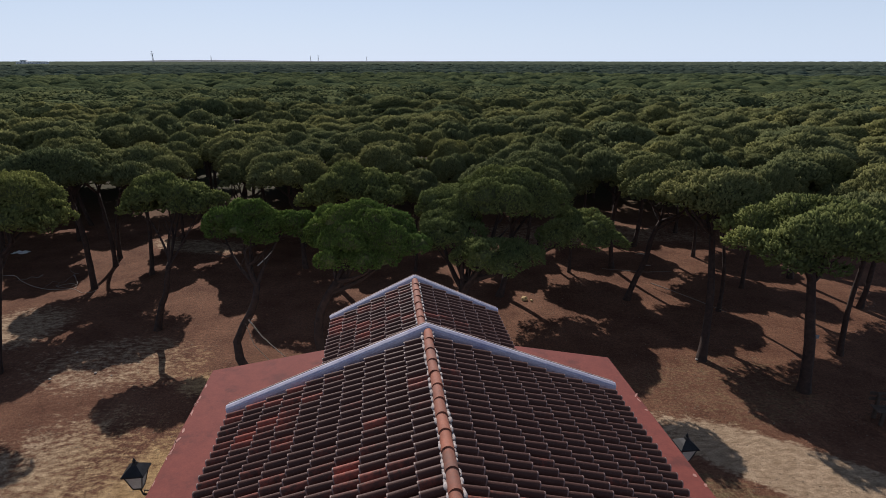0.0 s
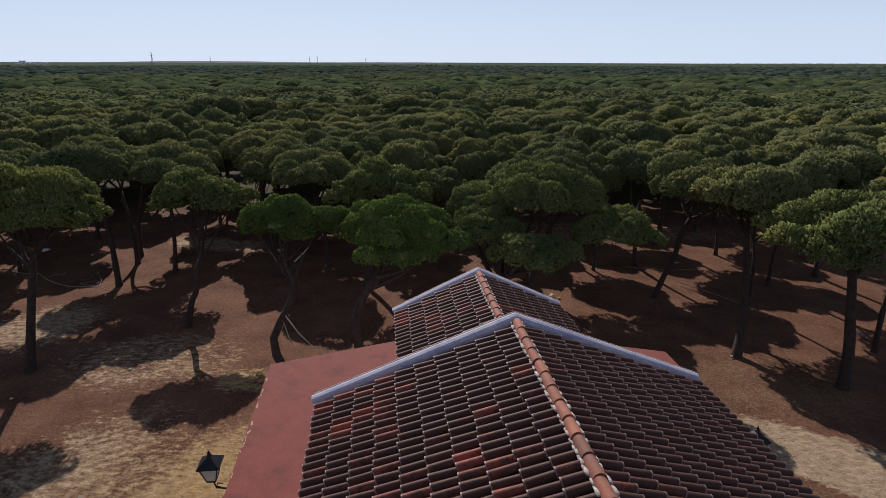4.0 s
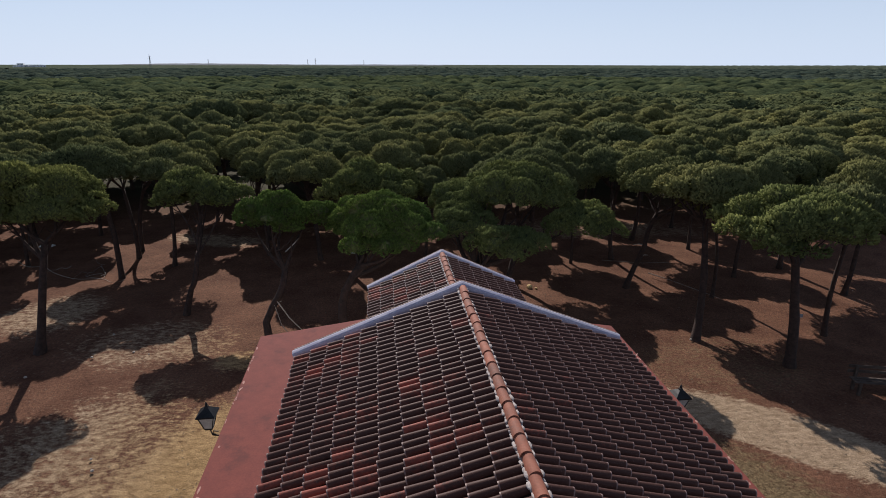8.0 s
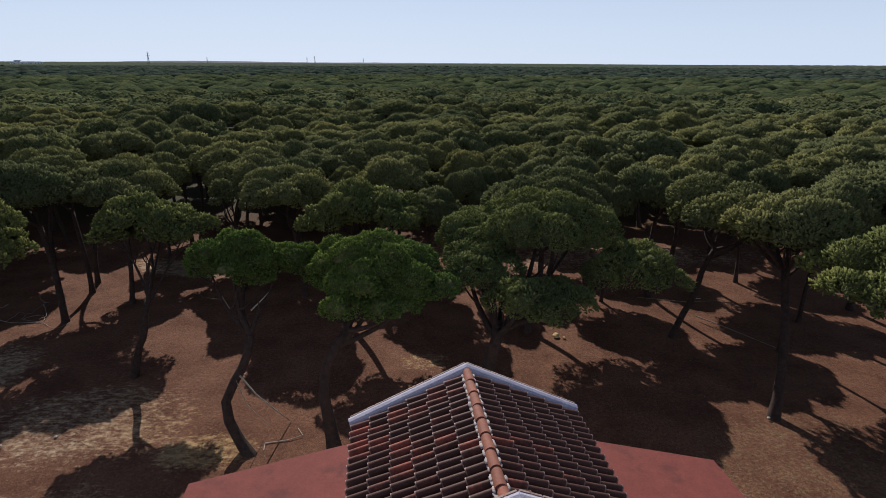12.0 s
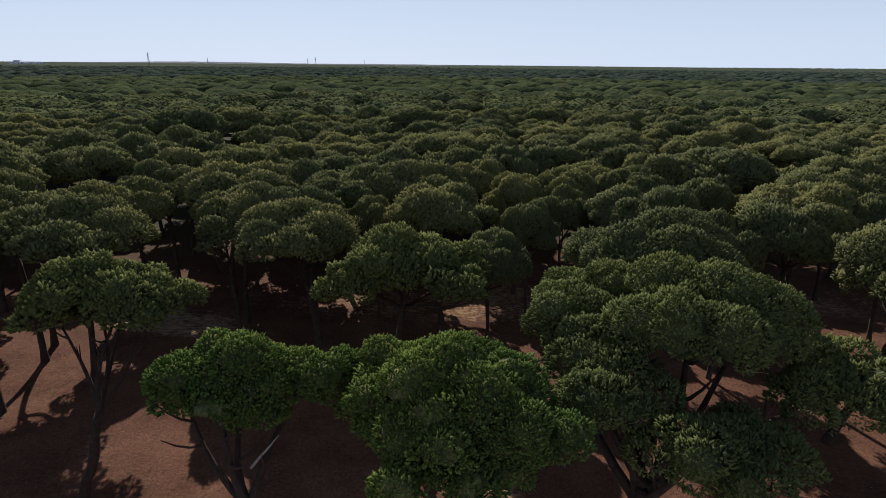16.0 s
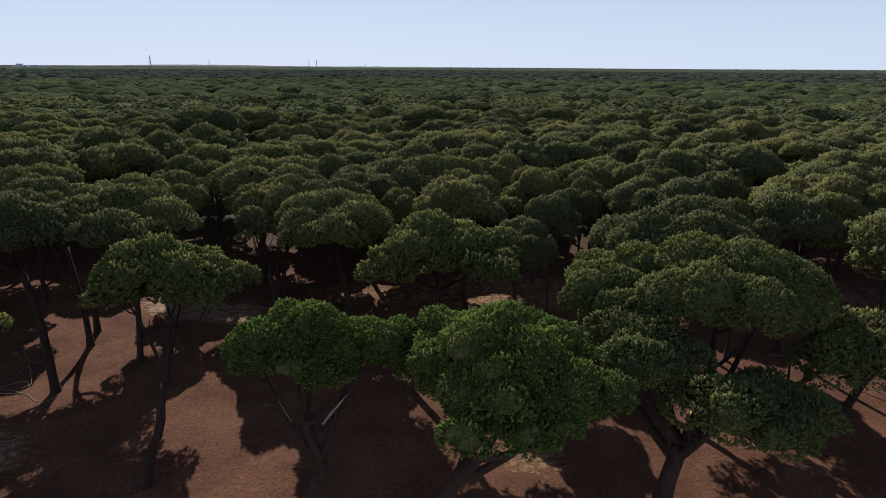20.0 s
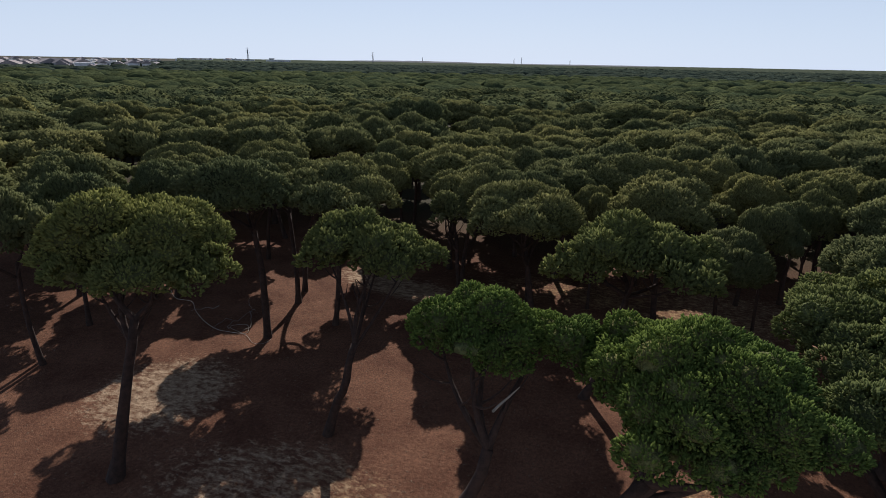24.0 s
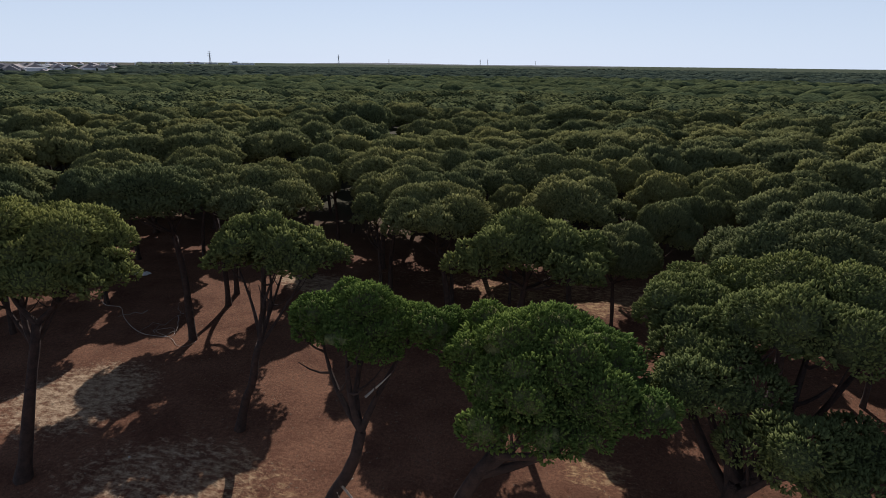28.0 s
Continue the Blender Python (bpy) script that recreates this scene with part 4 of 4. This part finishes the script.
TAKEN = [(-19.9, 29.4), (-15.4, 32.6), (-20.6, 32.8), (-18.2, 33.9), (-12.2, 32.7), (-8.7, 31.7), (-4.3, 28.2), (3.7, 28.9), (10.8, 26.4), (13.0, 19.5), (-16.9, 20.7)] + [(x, y) for x, y, z, r in PLAN]
rng_wood = random.Random(8)


def wood_spots(rng, r0, r1, a0, a1, gap, taken, tries):
    """Random spots in a sector round (-3, 8), no two nearer than gap."""
    cell = {}
    for x, y in taken:
        cell.setdefault((int(x // gap), int(y // gap)), []).append((x, y))
    out = []
    for _ in range(tries):
        r = math.sqrt(rng.uniform(r0 * r0, r1 * r1))
        a = rng.uniform(a0, a1)
        x, y = -3 + r * math.sin(a), 8 + r * math.cos(a)
        i, j = int(x // gap), int(y // gap)
        if all((x - p) ** 2 + (y - q) ** 2 > gap * gap for di in (-1, 0, 1) for dj in (-1, 0, 1) for p, q in cell.get((i + di, j + dj), ())):
            cell.setdefault((i, j), []).append((x, y))
            out.append((x, y))
    return out


def in_clearing(x, y):
    return (y < 34.5 and -25 < x < 20) or math.hypot(x + 20.5, y - 39.2) < 3.4


spots = [(x, y) for x, y in wood_spots(rng_wood, 22, 74, radians(-62), radians(48), 4.1, TAKEN, 14000) if not in_clearing(x, y) and y > 18]
spots += [(x, y) for x, y in wood_spots(rng_wood, 26, 50, radians(-50), radians(46), 3.75, TAKEN + spots, 5000) if not in_clearing(x, y) and y > 36]
for x, y, top, r in PLAN + [(x, y, None, None) for x, y in spots]:
    d = math.hypot(x + 3, y - 8)
    v = rng_wood.choice(VAR_NEAR if d < 38 else VAR_FAR)
    if r is None:
        r, top = rng_wood.uniform(2.3, 3.6), rng_wood.uniform(5.6, 6.8)
    s = r / 2.62
    copy_thing(v, pose(x, y, 0, 0, 0, rng_wood.uniform(0, 360)) @ Matrix.Diagonal((s * rng_wood.uniform(.95, 1.1), s, top / 6.4, 1)))
for v in VAR_NEAR + VAR_FAR:
    for o in list(v.children):
        bpy.data.objects.remove(o)
    bpy.data.objects.remove(v)


# ---- far wood ----
def dome_template(seg, levels, tufts, rs):
    """A lumpy rounded crown, open below."""
    q = [(0, 0, 1.0)]
    ph = rs.uniform(0, 6.28, 4)
    for r, z in levels:
        for k in range(seg):
            a = 6.283 * k / seg
            w = 1 + 0.13 * math.sin(2 * a + ph[0]) + 0.10 * math.sin(3 * a + ph[1]) + rs.uniform(-.05, .05)
            q.append((r * w * math.cos(a), r * w * math.sin(a), z + 0.10 * math.sin(3 * a + ph[2] + 3 * r) + rs.uniform(-.05, .05)))
    f = [(0, 1 + k, 1 + (k + 1) % seg) for k in range(seg)]
    for i in range(len(levels) - 1):
        for k in range(seg):
            a, b = 1 + i * seg + k, 1 + i * seg + (k + 1) % seg
            f += [(a, a + seg, b), (b, a + seg, b + seg)]
    q, f = np.array(q), np.array(f)
    if tufts:                                  # knobs of needles break the surface and the outline
        a, u = rs.uniform(0, 6.283, tufts), rs.uniform(-0.1, 1.0, tufts)
        r = np.sqrt(1 - u * u)
        w = 1 + 0.13 * np.sin(2 * a + ph[0]) + 0.10 * np.sin(3 * a + ph[1])
        p = np.stack([r * w * np.cos(a), r * w * np.sin(a), u * 0.97 + 0.08 * np.sin(3 * a + ph[2] + 3 * r)], 1)
        L = rs.uniform(0.6, 1.35, (tufts, 1, 1)) * 0.082
        octa = np.array([(1, 0, 0), (0, 1, 0), (-1, 0, 0), (0, -1, 0), (0, 0, 1.2), (0, 0, -1.0)])[None] * rs.uniform(0.7, 1.3, (tufts, 6, 1))
        turn = rs.uniform(0, 6.283, tufts)
        c, s = np.cos(turn)[:, None], np.sin(turn)[:, None]
        octa = np.stack([octa[..., 0] * c - octa[..., 1] * s, octa[..., 0] * s + octa[..., 1] * c, octa[..., 2]], 2)
        v = (p[:, None, :] + octa * L * np.array([1, 1, 1.4])).reshape(-1, 3)
        sides = np.array([(0, 1, 4), (1, 2, 4), (2, 3, 4), (3, 0, 4), (1, 0, 5), (2, 1, 5), (3, 2, 5), (0, 3, 5)])
        f = np.concatenate([f, (sides[None] + (np.arange(tufts) * 6)[:, None, None] + len(q)).reshape(-1, 3)])
        q = np.concatenate([q, v])
    return q, f


DOME_NEAR = (12, ((0.34, 0.95), (0.62, 0.80), (0.84, 0.55), (0.98, 0.22), (0.94, -0.10), (0.70, -0.30)), 150)
DOME_MID = (12, ((0.34, 0.95), (0.62, 0.80), (0.84, 0.55), (0.98, 0.22), (0.94, -0.10), (0.70, -0.30)), 0)
DOME_FAR = (8, ((0.55, 0.85), (0.95, 0.40), (0.90, -0.15)), 0)


def far_wood(name, r0, r1, gap, kind, tries, seed, label, mat):
    rng, rs = random.Random(seed), np.random.RandomState(seed)
    temps = [dome_template(*kind, rs) for _ in range(10)]
    vs, fs, off = [], [], 0
    for x, y in wood_spots(rng, r0, r1, radians(-62), radians(48), gap, (), tries):
        if math.hypot(x + 3, y - 8) > 370 and math.atan2(x + 3, y - 8) < radians(-44) and rng.random() < 0.82:
            continue                           # wood thinned here so the town's houses show in the camera's view
        q, f = temps[rng.randrange(10)]
        r = gap * rng.uniform(0.52, 0.80)
        h = r * rng.uniform(0.38, 0.60)
        a = rng.uniform(0, 6.28)
        c, s = math.cos(a), math.sin(a)
        z0 = 6.3 - h + rng.uniform(-.5, .6)
        vs.append(np.stack([x + r * (q[:, 0] * c - q[:, 1] * s), y + r * (q[:, 0] * s + q[:, 1] * c), z0 + h * q[:, 2]], 1))
        fs.append(f + off)
        off += len(q)
    ob = new(name, mesh_from(name, np.concatenate(vs), np.concatenate(fs), mat, True))
    tagged(ob, label, "woodland", kind="stuff")


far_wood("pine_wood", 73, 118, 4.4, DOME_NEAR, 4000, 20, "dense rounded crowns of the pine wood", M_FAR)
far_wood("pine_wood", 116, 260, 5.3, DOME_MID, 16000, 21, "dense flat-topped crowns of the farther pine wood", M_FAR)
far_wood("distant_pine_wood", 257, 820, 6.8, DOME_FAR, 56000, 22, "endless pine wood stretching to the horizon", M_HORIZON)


def canopy_sheet():
    rings = [800 * 1.032 ** i for i in range(52)]
    seg = 420
    rs = np.random.RandomState(4)
    vs, fs = [], []
    for i, r in enumerate(rings):
        a = np.linspace(radians(-43), radians(50), seg)
        z = 4.9 + rs.uniform(-0.9, 1.4, seg) + 1.2 * np.sin(a * 9 + r * .002)
        vs.append(np.stack([-3 + r * np.sin(a), 8 + r * np.cos(a), z], 1))
    for i in range(len(rings) - 1):
        k = np.arange(seg - 1)
        fs.append(np.stack([i * seg + k, i * seg + k + 1, (i + 1) * seg + k + 1, (i + 1) * seg + k], 1))
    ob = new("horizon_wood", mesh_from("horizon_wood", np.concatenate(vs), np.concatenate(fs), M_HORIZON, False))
    tagged(ob, "pine canopy tinted blue for haze, out to the flat horizon", "woodland", kind="stuff")


canopy_sheet()


# ---- small things on the ground ----
def stick(name, pts, r, label, mat=None, category="branch"):
    ob = new(name, tubes_mesh(name, [tube(pts, [r * (1 - 0.6 * i / (len(pts) - 1)) for i in range(len(pts))], 6)], mat or M_DEAD))
    tagged(ob, label, category)
    return ob


# pale fallen branch propped against the bowed pine, and loose lengths beside it
stick("fallen_branch", [(-7.25, 19.33, 2.35), (-6.9, 19.6, 1.5), (-6.4, 20.0, 0.6), (-6.1, 20.3, 0.04)], 0.03, "pale bare branch leaning on the bowed pine trunk")
stick("fallen_branch", [(-7.35, 19.28, 2.2), (-7.2, 19.5, 1.2), (-6.9, 19.8, 0.5), (-6.6, 19.9, 0.03)], 0.016, "thin pale twig hanging from the bowed pine trunk")
stick("fallen_branch", [(-6.55, 18.75, 0.03), (-6.6, 19.1, 0.04), (-5.9, 19.25, 0.05), (-5.5, 19.5, 0.06), (-5.75, 19.9, 0.04)], 0.02, "curved pale branch lying on bare sand")
rng_stick = random.Random(12)
for k in range(5):
    x, y = rng_stick.uniform(-22.5, -19.2), rng_stick.uniform(26.8, 30.0)
    a, pts = rng_stick.uniform(0, 6.28), []
    for i in range(rng_stick.randrange(6, 11)):
        pts.append((x, y, 0.03 + 0.14 * abs(math.sin(i * 1.3 + k))))
        a += rng_stick.uniform(-0.75, 0.75)
        x, y = x + 0.26 * math.cos(a), y + 0.26 * math.sin(a)
    stick("fallen_branch", pts, rng_stick.uniform(0.012, 0.026), "crooked grey dead branch in a heap of brushwood", M_TWIG)["group"] = "brushwood heap"
stick("cord", smooth_path([Vector((x, y, 0.05)) for x, y in ((-26.3, 30.9), (-25.0, 29.9), (-24.0, 29.85), (-23.05, 29.05), (-21.9, 28.3), (-21.0, 27.9), (-20.4, 27.85), (-19.5, 28.0),
      (-20.0, 28.7), (-20.55, 28.25), (-19.4, 27.85), (-18.75, 27.4), (-18.3, 27.45), (-18.2, 27.9))], 60), 0.015, "thin pale cord trailing in loops over the litter", M_DEAD, "cord")
stick("fallen_log", [(11.2, 28.6, 0.10), (12.0, 27.4, 0.12), (12.9, 26.0, 0.10), (13.6, 25.0, 0.05)], 0.028, "long thin grey fallen stem on the litter", M_TWIG, "log")
stick("fallen_branch", [(9.2, 31.0, 0.05), (11.5, 30.3, 0.10), (13.5, 30.6, 0.06)], 0.018, "long dry branch lying on needle litter", M_TWIG)


def stone(x, y, r, seed, mat, label):
    bm = bmesh.new()
    bmesh.ops.create_icosphere(bm, subdivisions=2, radius=r)
    rs = random.Random(seed)
    for v in bm.verts:
        v.co *= 1 + rs.uniform(-.16, .16)
        v.co.z *= 0.7
    me = bpy.data.meshes.new("stone")
    bm.to_mesh(me)
    bm.free()
    me.materials.append(mat)
    ob = new("stone", me)
    ob.location = (x, y, r * 0.42)
    tagged(ob, label, "stone")


stone(4.1, 26.6, 0.16, 1, M_STONE, "yellowish rough stone on needle litter")
stone(4.45, 26.45, 0.07, 2, M_STONE, "small yellowish stone beside a larger one")
stone(10.25, 20.5, 0.05, 3, M_DEAD, "pale stone at a pine trunk's foot")
for k in range(14):
    stone(rng_stick.uniform(-17, -6), rng_stick.uniform(10, 22), rng_stick.uniform(.03, .06), 20 + k, M_DEAD, "small pale stone on sandy ground")


def litter_chips():
    """Pale cone scales, bark chips and twig ends strewn over the litter."""
    rs = np.random.RandomState(17)
    m = 4200
    x, y = rs.uniform(-22, 17, m), 9 + 25 * rs.uniform(0, 1, m) ** 1.2
    keep = ~((np.abs(x + 0.3) < 5.3) & (y < 13.2))
    x, y = x[keep], y[keep]
    m = len(x)
    z = np.array([ground_height(a, b) for a, b in zip(x, y)]) - 0.03
    L, w = rs.uniform(0.02, 0.06, m), rs.uniform(0.010, 0.022, m)
    a = rs.uniform(0, 6.283, m)
    c, s = np.cos(a), np.sin(a)
    tilt = rs.uniform(-.3, .5, m) * L
    v = np.stack([np.stack([x - L * c, y - L * s, z + 0.004], 1), np.stack([x - w * s, y + w * c, z + 0.012], 1),
                  np.stack([x + L * c, y + L * s, z + 0.010 + np.abs(tilt)], 1), np.stack([x + w * s, y - w * c, z + 0.004], 1),
                  np.stack([x, y, z + 0.016], 1)], 1).reshape(-1, 3)
    b = np.arange(m)[:, None] * 5
    f = (b[:, :, None] + np.array([[0, 4, 1], [1, 4, 2], [2, 4, 3], [3, 4, 0]])[None]).reshape(-1, 3)
    f = f[:, ::-1]
    ob = new("litter_chips", mesh_from("litter_chips", v, f, M_CHIP))
    tagged(ob, "pale cone scales and bark chips strewn on the litter", "litter", kind="stuff")


M_CHIP = surface("bark_chip", (0.16, 0.105, 0.065), (0.36, 0.27, 0.18), 30, 80, 0.9, None, 0.3, 0.01, 0.0, 0.6)
litter_chips()


M_PLATE = surface("dull_plate", (0.20, 0.21, 0.22), (0.28, 0.29, 0.30), 6, 30, 0.6)


def notice_plate(x, y, z, turn, size):
    ob = new("notice_plate", None)
    ob.matrix_basis = pose(x, y, z, 0, 0, turn)
    part("plate", boxed(-size, size, -0.012, 0.012, -size * .7, size * .7, bevel=.004), M_PLATE, ob)
    for sx in (-1, 1):
        part("nail", boxed(sx * size * .8 - .008, sx * size * .8 + .008, -.02, .16, -.008, .008), M_IRON, ob)
    tagged(ob, "small blank pale plate nailed to a pine trunk", "sign")


notice_plate(13.42, 18.47, 2.07, 0, 0.10)
notice_plate(-5.45, 27.96, 1.6, -8, 0.16)


def paper_scrap(x, y):
    bm = bmesh.new()
    bmesh.ops.create_grid(bm, x_segments=5, y_segments=4, size=0.5)
    rs = random.Random(4)
    for v in bm.verts:
        v.co = Vector((v.co.x * 0.9 + rs.uniform(-.04, .04), v.co.y * 0.5 + rs.uniform(-.04, .04), rs.uniform(0.0, 0.10)))
    bmesh.ops.solidify(bm, geom=bm.faces[:], thickness=0.006)
    ob = part("paper_scrap", bm, M_WHITE)
    ob.location = (x, y, 0.02)
    tagged(ob, "crumpled white paper lying on the litter", "litter")


paper_scrap(-26.5, 33.9)


def picnic_bench(x, y, turn):
    """Rustic rail bench of round posts and planks."""
    thing = new("wooden_bench")
    thing.matrix_basis = pose(x, y, 0, 0, 0, turn)
    for px in (-0.9, 0.9):
        for py in (0.0, 0.42):
            part("post", boxed(px - .05, px + .05, py - .05, py + .05, -0.05, 0.95 if py else 0.45, bevel=.01), M_WOOD, thing)
    for z in (0.68, 0.88):
        part("back_rail", boxed(-1.15, 1.15, 0.47, 0.51, z - .055, z + .055, bevel=.008), M_WOOD, thing)
    for py in (0.02, 0.19, 0.35):
        part("seat_plank", boxed(-1.1, 1.1, py - .07, py + .07, 0.45, 0.49, bevel=.006), M_WOOD, thing)
    tagged(thing, "weathered wooden rail bench under the pines", "bench")


picnic_bench(15.45, 16.05, -8)

# ---- horizon ----
M_FARWHITE = surface("distant_white_wall", (0.72, 0.72, 0.72), (0.80, 0.80, 0.80), 0.05, 0.3, 0.9)
M_FARROOF = surface("distant_roof", (0.22, 0.20, 0.21), (0.30, 0.26, 0.25), 0.05, 0.3, 0.9)
M_STEEL = surface("distant_steel", (0.10, 0.11, 0.13), (0.14, 0.15, 0.17), 0.1, 1.0, 0.6)
M_GLASSDARK = surface("dark_window", (0.05, 0.06, 0.08), (0.07, 0.08, 0.10), 0.2, 1.0, 0.3)


def bearing(deg, dist):
    a = radians(deg)
    return (-3 + dist * math.sin(a), 8 + dist * math.cos(a))


def pylon(deg, dist, height, arms=3):
    """Lattice pylon: four tapering legs, cross-arms and braces."""
    thing = new("pylon")
    x, y = bearing(deg, dist)
    thing.matrix_basis = pose(x, y, 0, 0, 0, -deg + 20)
    w = height * 0.07
    for sx, sy in ((1, 1), (1, -1), (-1, 1), (-1, -1)):
        part("leg", tubes_mesh("leg", [tube([(sx * w, sy * w, 0), (sx * w * .25, sy * w * .25, height * .75), (0, 0, height)], [height * .008] * 3, 4)], M_STEEL), thing)
    for k in range(6):
        z0, z1 = height * .12 * k, height * .12 * (k + 1)
        f0, f1 = w * (1 - .16 * k), w * (1 - .16 * (k + 1))
        part("brace", tubes_mesh("brace", [tube([(-f0, -f0, z0), (f1, -f1, z1)], [height * .004] * 2, 4), tube([(f0, f0, z0), (-f1, f1, z1)], [height * .004] * 2, 4)], M_STEEL), thing)
    for k in range(arms):
        z = height * (0.72 + 0.11 * k)
        L = height * (0.13 - 0.02 * k)
        part("cross_arm", tubes_mesh("cross_arm", [tube([(-L, 0, z), (0, 0, z + height * .02), (L, 0, z)], [height * .007] * 3, 4)], M_STEEL), thing)
    return tagged(thing, "grey lattice power pylon standing over the distant wood", "pylon", "pylons on the horizon")


pylon(-37.1, 1150, 30)
pylon(-25.8, 1650, 34)
pylon(-21.1, 2600, 30)
pylon(-12.4, 2900, 34)
pylon(-11.7, 2900, 38)
pylon(-7.2, 3300, 32)


def far_house(deg, dist, w, d, h, pitched, rng):
    thing = new("distant_house")
    x, y = bearing(deg, dist)
    thing.matrix_basis = pose(x, y, 0, 0, 0, -deg + rng.uniform(-25, 25))
    part("wall", boxed(-w / 2, w / 2, -d / 2, d / 2, 0, h), M_FARWHITE, thing)
    if pitched:
        part("roof", profile_prism([(-w / 2 - .5, h), (w / 2 + .5, h), (0, h + 2.4)], -d / 2 - .5, d / 2 + .5), M_FARROOF, thing)
    else:
        part("roof", boxed(-w / 2 - .3, w / 2 + .3, -d / 2 - .3, d / 2 + .3, h, h + .6), M_FARWHITE, thing)
    n = max(2, int(w / 4))
    for fl in range(max(1, int(h / 3.2) - 1)):
        for k in range(n):
            cx = -w / 2 + (k + .5) * w / n
            part("window", boxed(cx - .8, cx + .8, -d / 2 - .06, -d / 2 + .05, h - 3.0 - 3.2 * fl, h - 1.4 - 3.2 * fl), M_GLASSDARK, thing)
    tagged(thing, "white town house seen far off over the pine tops", "house", "distant town")


rng_town = random.Random(3)
for k in range(120):
    dist = 390 + 800 * rng_town.random() ** 1.6
    deg = -58 + (13.6 if dist > 480 else 9.0) * rng_town.random() ** 1.1
    far_house(deg, dist, rng_town.uniform(5.5, 11), rng_town.uniform(7, 11), rng_town.uniform(4.0, 7.0), rng_town.random() < .65, rng_town)
for k in range(16):
    far_house(rng_town.uniform(-43.5, -36), rng_town.uniform(1500, 2000), rng_town.uniform(9, 20), 10, rng_town.uniform(7, 9), rng_town.random() < .5, rng_town)
for k in range(7):
    far_house(-35.3 + .28 * k, 1500, 11, 12, 8.2 + (3.5 if k == 1 else 0) + rng_town.uniform(-1, 1.0), False, rng_town)


def low_hill():
    """Wooded rise on the skyline."""
    vs, fs = [], []
    n = 60
    for i in range(n + 1):
        deg = -34 + 44 * i / n
        hgt = 4 + 10 * math.exp(-((deg + 22) / 7.5) ** 2) + 5 * math.exp(-((deg + 5) / 9) ** 2)
        for dist, z in ((2300, 0), (3000, hgt * .8), (3600, hgt), (4300, 0)):
            x, y = bearing(deg, dist)
            vs.append((x, y, z + random.Random(i * 7 + dist).uniform(-.8, .8)))
    for i in range(n):
        for j in range(3):
            a = i * 4 + j
            fs.append((a, a + 4, a + 5, a + 1))
    ob = new("distant_hill", mesh_from("distant_hill", vs, fs, M_HILL, True))
    tagged(ob, "low wooded rise on the skyline, coloured blue for haze", "hill", kind="structure")


# blue of distant haze put into the hill's base colour
M_HILL = surface("haze_blue_wood", (0.026, 0.036, 0.055), (0.034, 0.045, 0.066), 0.01, 0.2, 1.0)
low_hill()
